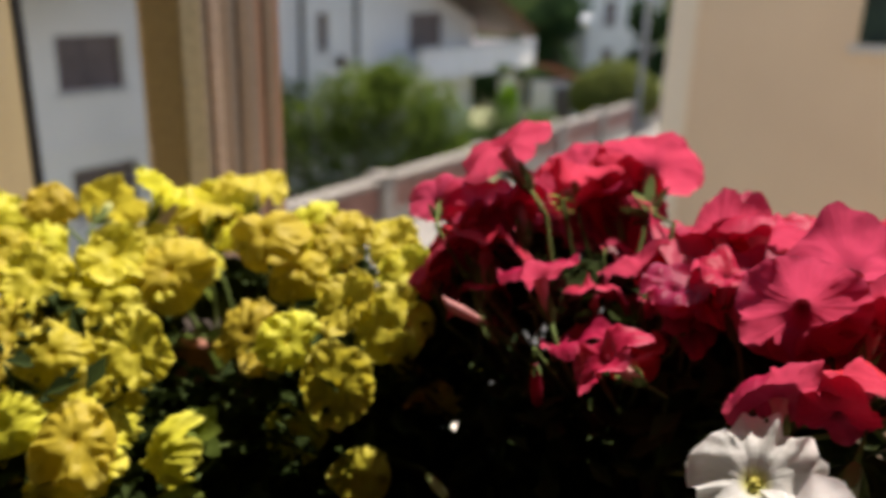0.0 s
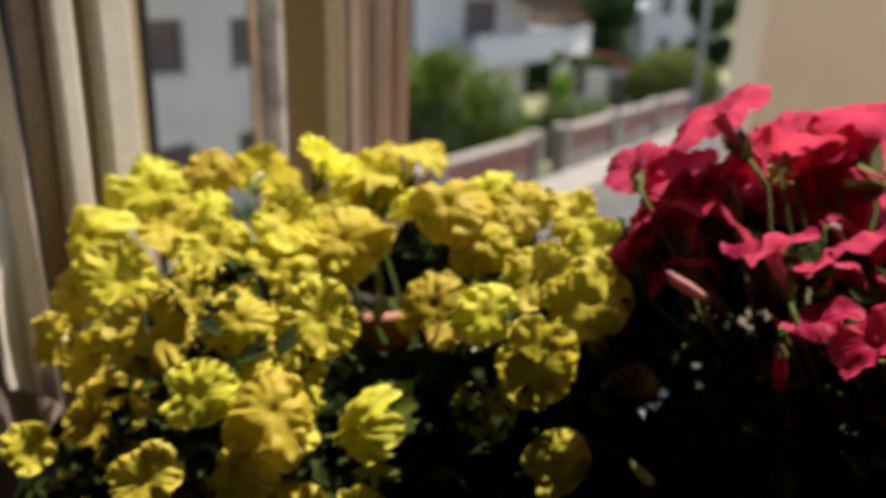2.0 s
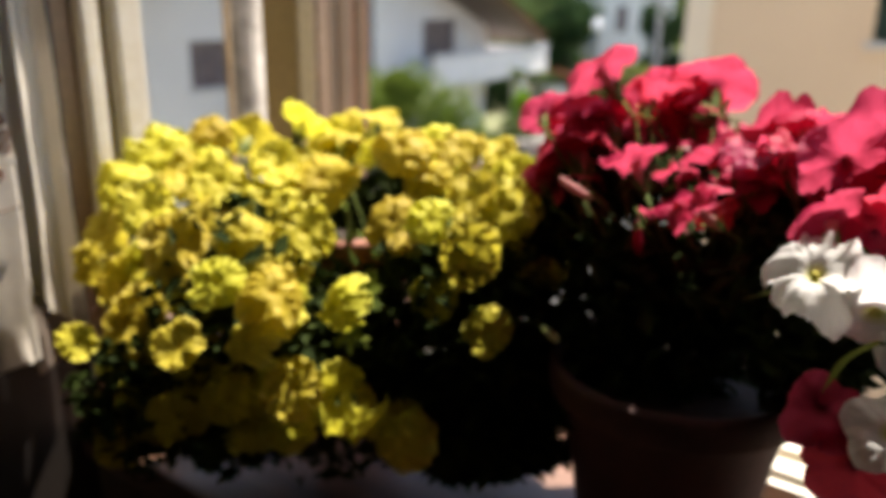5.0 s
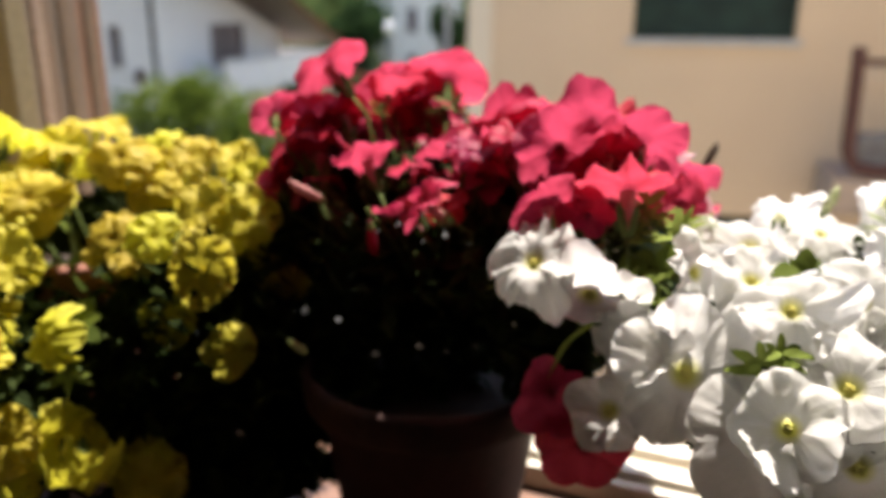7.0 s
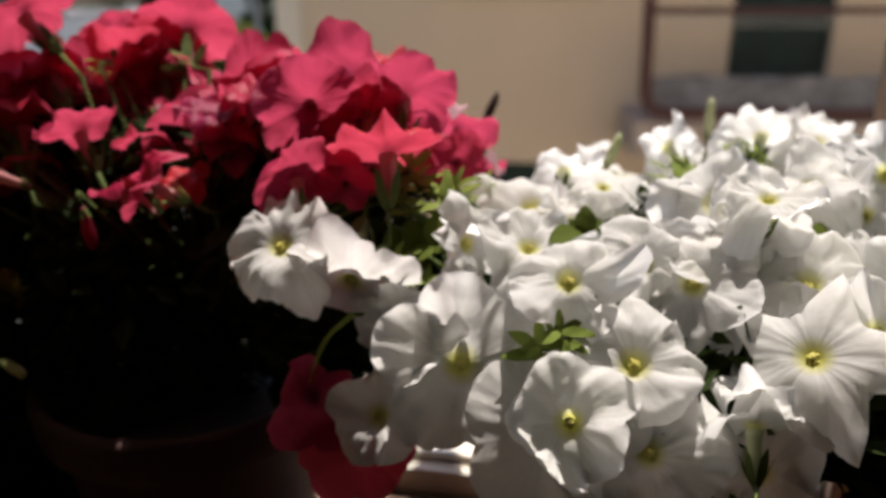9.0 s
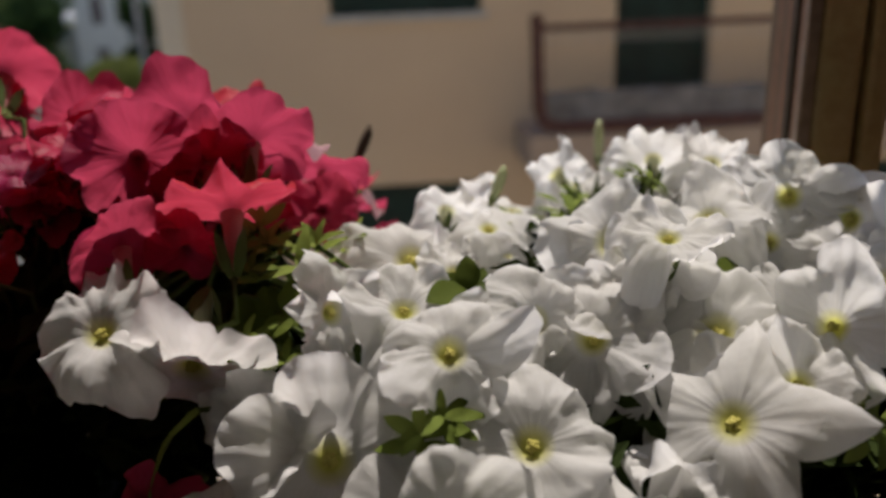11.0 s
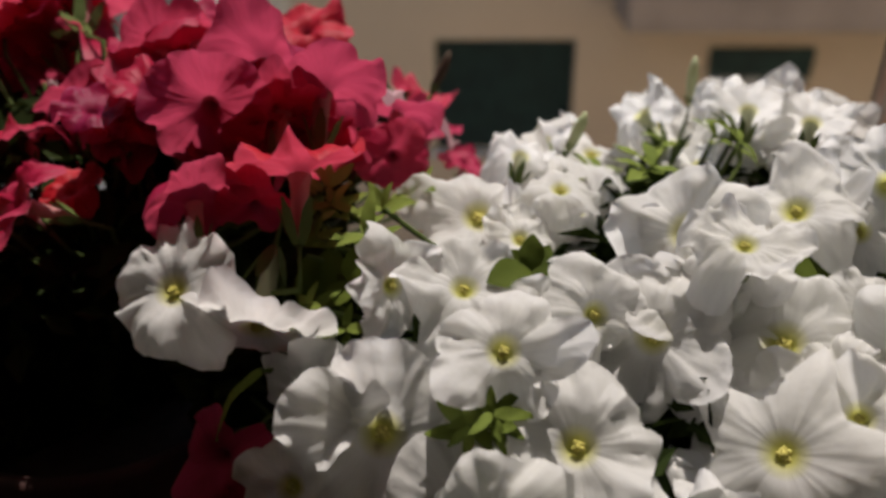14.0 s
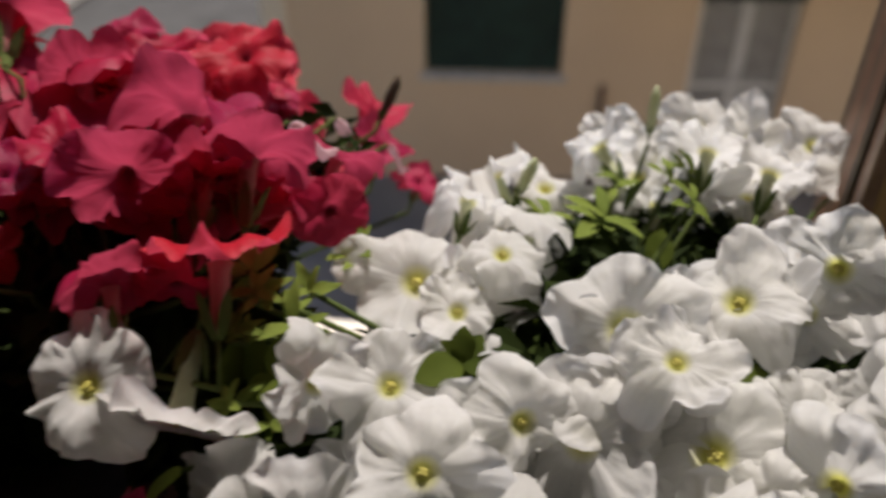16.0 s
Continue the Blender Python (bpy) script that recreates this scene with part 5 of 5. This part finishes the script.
bloom("white", 0.279, 0.110, 1.310, 7.3, (-0.54, -0.23, 0.81), 14)
bloom("white", 0.272, 0.159, 1.335, 7.1, (-0.61, -0.44, 0.66), 40)
bloom("white", 0.369, 0.144, 1.341, 5.7, (-0.79, -0.49, 0.36), 18)
bloom("white", 0.379, 0.120, 1.333, 5.4, (-0.95, -0.17, 0.28), 20)
bloom("white", 0.240, 0.137, 1.307, 6.1, (-0.67, -0.47, 0.57), 52)
bloom("white", 0.222, 0.148, 1.316, 4.9, (-0.04, -0.84, 0.54), 10)
bloom("white", 0.178, 0.143, 1.317, 5.6, (-0.29, -0.68, 0.67), 0)
bloom("white", 0.223, 0.246, 1.315, 7.3, (-0.29, -0.57, 0.77), 18)
bloom("white", 0.160, 0.199, 1.318, 4.7, (0.28, -0.91, 0.32), 18)
bloom("white", 0.185, 0.187, 1.318, 5.4, (-0.12, -0.32, 0.94), 30)
bloom("white", 0.231, 0.220, 1.313, 4.1, (-0.18, -0.50, 0.84), 68)
bloom("white", 0.138, 0.164, 1.277, 7.8, (-0.32, -0.80, 0.51), 18, "hood")
bloom("white", 0.106, 0.219, 1.299, 6.7, (-0.48, -0.70, -0.52), 18, "flat")
bloom("white", 0.079, 0.236, 1.319, 5.9, (-0.21, -0.64, 0.74), 18, "ruffled")
bloom("white", 0.275, 0.293, 1.319, 4.4, (0.62, 0.74, 0.26), 45)
bloom("white", 0.300, 0.274, 1.315, 5.0, (0.30, 0.63, 0.72), 57)
bloom("white", 0.327, 0.155, 1.335, 5.8, (-0.08, 0.03, 1.00), 8)
bloom("white", 0.278, 0.135, 1.333, 3.9, (-0.32, -0.49, 0.81), 31)
bloom("white", 0.300, 0.077, 1.317, 5.5, (-0.89, -0.13, 0.44), 11)
bloom("white", 0.319, 0.106, 1.314, 4.1, (-0.42, -0.43, 0.80), 61)
bloom("white", 0.353, 0.087, 1.324, 5.8, (-0.88, 0.06, 0.48), 21)
bloom("white", 0.367, 0.307, 1.325, 5.1, (0.03, 0.87, 0.50), 33)
bloom("white", 0.401, 0.256, 1.337, 4.9, (0.66, 0.64, 0.39), 72)
bloom("white", 0.411, 0.221, 1.339, 4.8, (0.75, 0.48, 0.46), 61)
bloom("white", 0.401, 0.328, 1.306, 5.8, (-0.56, -0.57, 0.61), 18)
bloom("white", 0.465, 0.331, 1.305, 5.6, (-0.50, -0.50, 0.71), 70)
bloom("white", 0.460, 0.280, 1.317, 5.5, (-0.51, -0.41, 0.75), 33)
bloom("white", 0.305, 0.320, 1.313, 5.4, (-0.05, 0.88, 0.47), 35)
bloom("white", 0.332, 0.305, 1.307, 5.0, (-0.11, -0.17, 0.98), 53)
bloom("white", 0.262, 0.235, 1.326, 4.4, (-0.15, -0.29, 0.95), 34)
bloom("white", 0.269, 0.127, 1.346, 4.3, (-0.25, -0.23, 0.94), 21)
bloom("white", 0.320, 0.149, 1.339, 5.9, (-0.51, -0.23, 0.83), 29)
bloom("white", 0.418, 0.269, 1.318, 4.5, (-0.36, -0.10, 0.93), 11)
bloom("white", 0.438, 0.242, 1.323, 4.7, (-0.47, -0.15, 0.87), 27)
bloom("white", 0.388, 0.293, 1.307, 5.1, (-0.22, -0.02, 0.98), 71)
bloom("white", 0.160, 0.125, 1.261, 8.0, (-0.52, -0.68, 0.51), 18, "flat")
bloom("white", 0.192, 0.101, 1.254, 6.0, (-0.52, -0.55, 0.65), 69)
bloom("white", 0.227, 0.082, 1.270, 4.4, (0.55, 0.61, 0.58), 45)
bloom("white", 0.225, 0.075, 1.252, 5.6, (-0.51, -0.36, 0.78), 36)
bloom("white", 0.103, 0.178, 1.252, 5.1, (-0.52, -0.66, 0.54), 24)
bloom("white", 0.164, 0.172, 1.286, 4.0, (-0.41, -0.50, 0.76), 6)
bloom("white", 0.274, 0.071, 1.305, 4.7, (-0.55, -0.39, 0.74), 20)
bloom("white", 0.334, 0.075, 1.326, 5.6, (-0.81, -0.24, 0.53), 56)
bloom("white", 0.383, 0.080, 1.331, 4.6, (-0.80, -0.06, 0.60), 62)
bloom("white", 0.118, 0.185, 1.285, 5.3, (-0.62, -0.46, 0.64), 26)
bloom("white", 0.522, 0.282, 1.301, 5.5, (-0.49, -0.47, 0.73), 57)
bloom("white", 0.513, 0.246, 1.301, 5.0, (-0.49, -0.49, 0.72), 56)
bloom("white", 0.153, 0.104, 1.277, 5.8, (-0.70, -0.52, 0.50), 50)
# END OF FLOWERS

# more flowers deeper between those in front
for colour, count in (("yellow", 48), ("red", 76), ("white", 75)):
    seen = list(PLACES[colour])
    for k in range(count):
        a = flower_rng.choice(seen)
        b = flower_rng.choice(sorted(seen, key=lambda o: (o[0] - a[0]).length)[1:5])
        q = a[0].lerp(b[0], 0.5)
        q += (HEARTS[colour] - q).normalized() * flower_rng.uniform(0.010, 0.028)
        if (colour == "white" and q.x < 0.20) or (colour == "red" and (q.y < 0.27 or q.z < 1.325)) or (q - Vector((-0.222, 0.43, 1.285))).length < 0.030:
            continue
        way = a[2] + b[2] + Vector((flower_rng.uniform(-0.4, 0.4), flower_rng.uniform(-0.4, 0.4), flower_rng.uniform(-0.2, 0.5)))
        bloom(colour, q.x, q.y, q.z, 0.5 * (a[1] + b[1]) * flower_rng.uniform(0.75, 0.95), way, flower_rng.uniform(0, 72), leaves=1 if colour == "red" else 2)


def foliage(colour, blobs, count, size, seed):
    """The dense mass of small leaves inside a plant."""
    root, r = PLANTS[colour], random.Random(seed)
    local = [(b[0] - root.location.x, b[1] - root.location.y, b[2] - root.location.z, *b[3:]) for b in blobs]
    ob = leaf_part("foliage", leaf_cloud(local, count, size, r, fold=0.25), SHADED_LEAF, root, "dense inner leaves coloured for the shade inside the plant")
    tagged(ob, kind="stuff")


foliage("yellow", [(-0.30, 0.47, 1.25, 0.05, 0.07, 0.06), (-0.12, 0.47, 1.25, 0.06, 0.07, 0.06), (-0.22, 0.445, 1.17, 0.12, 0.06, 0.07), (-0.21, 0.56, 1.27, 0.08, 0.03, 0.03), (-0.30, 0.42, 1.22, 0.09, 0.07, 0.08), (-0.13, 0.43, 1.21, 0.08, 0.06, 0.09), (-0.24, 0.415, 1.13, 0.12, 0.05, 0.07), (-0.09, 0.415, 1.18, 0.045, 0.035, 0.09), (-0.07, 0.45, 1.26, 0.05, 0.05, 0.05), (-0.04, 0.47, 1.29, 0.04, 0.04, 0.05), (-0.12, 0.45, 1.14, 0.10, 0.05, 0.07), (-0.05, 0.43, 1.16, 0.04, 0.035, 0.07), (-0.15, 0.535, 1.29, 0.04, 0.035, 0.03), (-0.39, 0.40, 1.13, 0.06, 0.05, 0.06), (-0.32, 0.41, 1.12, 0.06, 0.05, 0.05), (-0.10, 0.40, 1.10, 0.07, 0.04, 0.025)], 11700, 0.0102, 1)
# The last two flat blobs are added to shade the leaves below.
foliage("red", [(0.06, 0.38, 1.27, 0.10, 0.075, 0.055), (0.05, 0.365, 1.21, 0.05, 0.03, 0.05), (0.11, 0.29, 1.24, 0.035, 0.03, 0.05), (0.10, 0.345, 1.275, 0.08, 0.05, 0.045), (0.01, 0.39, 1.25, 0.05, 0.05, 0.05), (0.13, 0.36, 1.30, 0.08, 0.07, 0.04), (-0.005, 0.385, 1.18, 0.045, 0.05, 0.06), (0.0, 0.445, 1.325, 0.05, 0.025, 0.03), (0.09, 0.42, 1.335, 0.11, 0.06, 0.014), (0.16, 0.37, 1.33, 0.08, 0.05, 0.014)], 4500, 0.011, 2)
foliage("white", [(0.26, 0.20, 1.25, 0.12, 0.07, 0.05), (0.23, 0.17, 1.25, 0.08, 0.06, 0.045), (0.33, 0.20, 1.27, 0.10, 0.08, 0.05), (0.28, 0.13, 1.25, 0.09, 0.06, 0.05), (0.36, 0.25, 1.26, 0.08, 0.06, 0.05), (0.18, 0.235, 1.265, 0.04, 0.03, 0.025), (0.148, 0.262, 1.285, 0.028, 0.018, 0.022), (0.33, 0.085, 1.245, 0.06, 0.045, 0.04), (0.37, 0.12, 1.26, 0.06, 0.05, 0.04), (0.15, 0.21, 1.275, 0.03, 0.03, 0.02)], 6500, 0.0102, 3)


# ---------------------------------------------------------------- shoots, single leaves and buds that stand out
YOUNG_MESHES = [leaf_mesh("leaf", YOUNG_LEAF, 60 + k, 0.17) for k in range(4)]
shoot_rng = random.Random(31)


def shoot(colour, x, y, z, leaves, size, young=True):
    """A leafy shoot tip: leaves in a rosette on a short stem."""
    root, r = PLANTS[colour], shoot_rng
    tip = Vector((x, y, z)) - root.location
    heart = HEARTS[colour] - root.location
    bm = bmesh.new()
    tube_between(bm, [tip, tip.lerp(heart, 0.35) + Vector((0, 0, -0.004)), heart], [0.0012, 0.0016, 0.002], 6)
    part("stalk", bm, STEM, root, smooth=True)
    up = (tip - heart).normalized() * 0.5 + Vector((0, -0.3, 0.6))
    q = up.to_track_quat("Z", "Y").to_matrix().to_4x4()
    for k in range(leaves):
        lf = new("leaf", r.choice(YOUNG_MESHES if young else LEAF_MESHES))
        lf.parent = root
        lf.matrix_basis = Matrix.Translation(tip - up.normalized() * 0.004 * (k // 3)) @ q @ pose(0, 0, 0, r.uniform(5, 50), 0, k * 137.5 + r.uniform(-15, 15)) @ Matrix.Scale(size * r.uniform(0.7, 1.15), 4)


def bud(colour, x, y, z, way, length, mat, label):
    """A closed, furled bud or a spent flower: a slim spindle with a calyx, on its stalk."""
    root = PLANTS[colour]
    base = Vector((x, y, z)) - root.location
    heart = HEARTS[colour] - root.location
    d = Vector(way).normalized() * length
    bm = bmesh.new()
    tube_between(bm, [base, base + d * 0.25, base + d * 0.55, base + d * 0.85, base + d + Vector((0, 0, 0.002))], [0.0016, 0.0026, 0.0034, 0.0030, 0.0010], 9)
    b = part("bud", bm, mat, root, label, smooth=True)
    bm = bmesh.new()
    tube_between(bm, [base, base - d * 0.3, base.lerp(heart, 0.6)], [0.0015, 0.0012, 0.0016], 6)
    part("stalk", bm, STEM, root, smooth=True)
    c = new("calyx", CALYX)
    c.parent = b
    c.matrix_basis = Matrix.Translation(base) @ d.to_track_quat("Z", "Y").to_matrix().to_4x4() @ Matrix.Scale(0.012, 4) @ Matrix.Translation((-0.05, -0.02, 1.15))


def hanging_leaf(colour, x, y, z, way, length, young=True):
    """A single leaf that hangs out of the plant on a short stalk."""
    root = PLANTS[colour]
    base = Vector((x, y, z)) - root.location
    heart = HEARTS[colour] - root.location
    bm = bmesh.new()
    tube_between(bm, [base, base.lerp(heart, 0.3) + Vector((0, 0, 0.004)), heart], [0.001, 0.0014, 0.002], 6)
    part("stalk", bm, STEM, root, smooth=True)
    lf = new("leaf", (YOUNG_MESHES if young else LEAF_MESHES)[2])
    lf.parent = root
    lf.matrix_basis = Matrix.Translation(base) @ Vector(way).to_track_quat("Y", "Z").to_matrix().to_4x4() @ Matrix.Scale(length, 4)


def withered(colour, a, c, width, label):
    """A dried, curled petal edge that lies over the flowers."""
    root = PLANTS[colour]
    a, c = Vector(a) - root.location, Vector(c) - root.location
    bm = bmesh.new()
    rows = []
    for k in range(13):
        s = k / 12
        q = a.lerp(c, s) + Vector((0, 0, 0.004 * math.sin(s * 7) - 0.008 * (s - 0.5) ** 2))
        w = width * math.sin(math.pi * (0.08 + 0.84 * s)) * (0.8 + 0.3 * math.sin(9 * s))
        rows.append([bm.verts.new(q + Vector((0.2 * w * u, -0.7 * w * u, w * (0.5 * u - 0.9 * u * u)))) for u in (-1, -0.5, 0, 0.5, 1)])
    for r0, r1 in zip(rows, rows[1:]):
        for k in range(4):
            bm.faces.new((r0[k], r0[k + 1], r1[k + 1], r1[k]))
    part("withered_petal", bm, DRIED, root, label, smooth=True)
    bm = bmesh.new()
    tube_between(bm, [a, a.lerp(HEARTS[colour] - root.location, 0.4), HEARTS[colour] - root.location], [0.0011, 0.0013, 0.002], 6)
    part("stalk", bm, STEM, root, smooth=True)


withered("red", (0.020, 0.466, 1.384), (0.051, 0.481, 1.373), 0.005, "pale pink curled petal edge")
withered("red", (0.047, 0.430, 1.356), (0.063, 0.415, 1.351), 0.004, "pale dried petal")
withered("red", (0.186, 0.300, 1.380), (0.205, 0.292, 1.366), 0.008, "pale pink curled petal edge")
withered("red", (0.232, 0.376, 1.340), (0.247, 0.366, 1.322), 0.009, "pale pink curled petal edge")
withered("red", (0.262, 0.372, 1.318), (0.270, 0.360, 1.306), 0.006, "pale pink curled petal edge")
bud("red", -0.003, 0.332, 1.322, (0.10, -0.15, -0.95), 0.026, RED, "dark red furled spent petal")
hanging_leaf("white", 0.146, 0.232, 1.322, (-0.35, -0.2, -0.9), 0.032, False)
hanging_leaf("white", 0.135, 0.236, 1.320, (0.1, -0.2, -0.95), 0.028, False)
hanging_leaf("white", 0.104, 0.206, 1.290, (-0.75, 0.30, -0.50), 0.038)
shoot("white", 0.137, 0.226, 1.334, 9, 0.012)
shoot("white", 0.148, 0.212, 1.314, 4, 0.018, False)
shoot("white", 0.158, 0.222, 1.330, 7, 0.016)
shoot("white", 0.170, 0.235, 1.335, 6, 0.015)
shoot("white", 0.140, 0.205, 1.300, 5, 0.014)
shoot("white", 0.127, 0.212, 1.311, 7, 0.013)
shoot("white", 0.298, 0.054, 1.287, 9, 0.020)
shoot("white", 0.169, 0.135, 1.298, 9, 0.014)
shoot("white", 0.163, 0.140, 1.290, 8, 0.016)
shoot("white", 0.300, 0.124, 1.316, 3, 0.024, False)
shoot("white", 0.359, 0.277, 1.318, 5, 0.017)
shoot("white", 0.357, 0.218, 1.338, 5, 0.016)
shoot("white", 0.376, 0.254, 1.326, 5, 0.017)
shoot("white", 0.205, 0.272, 1.320, 6, 0.016)
shoot("white", 0.149, 0.238, 1.340, 8, 0.014)
shoot("white", 0.215, 0.185, 1.318, 7, 0.019, False)
shoot("white", 0.330, 0.250, 1.318, 7, 0.024)
shoot("white", 0.390, 0.252, 1.326, 7, 0.023)
shoot("white", 0.312, 0.272, 1.312, 6, 0.020)
shoot("red", 0.150, 0.245, 1.345, 9, 0.013)
shoot("red", 0.020, 0.440, 1.385, 8, 0.010)
shoot("yellow", -0.205, 0.352, 1.220, 8, 0.016)
shoot("yellow", -0.198, 0.366, 1.250, 9, 0.020, False)
bud("red", 0.258, 0.372, 1.335, (0.5, 0.1, 0.8), 0.026, DARK_BUD, "furled dark brown bud")
bud("red", -0.028, 0.372, 1.326, (-0.8, -0.2, 0.5), 0.030, TUBE_RED, "furled brownish pink bud")
bud("white", 0.402, 0.304, 1.325, (0.0, 0.0, 1.0), 0.028, TUBE_WHITE, "furled greenish white bud")
bud("white", 0.300, 0.285, 1.320, (0.3, -0.2, 0.9), 0.022, TUBE_WHITE, "furled greenish white bud")
bud("yellow", -0.060, 0.372, 1.225, (0.5, -0.5, -0.3), 0.020, TUBE_YELLOW, "furled yellow bud")
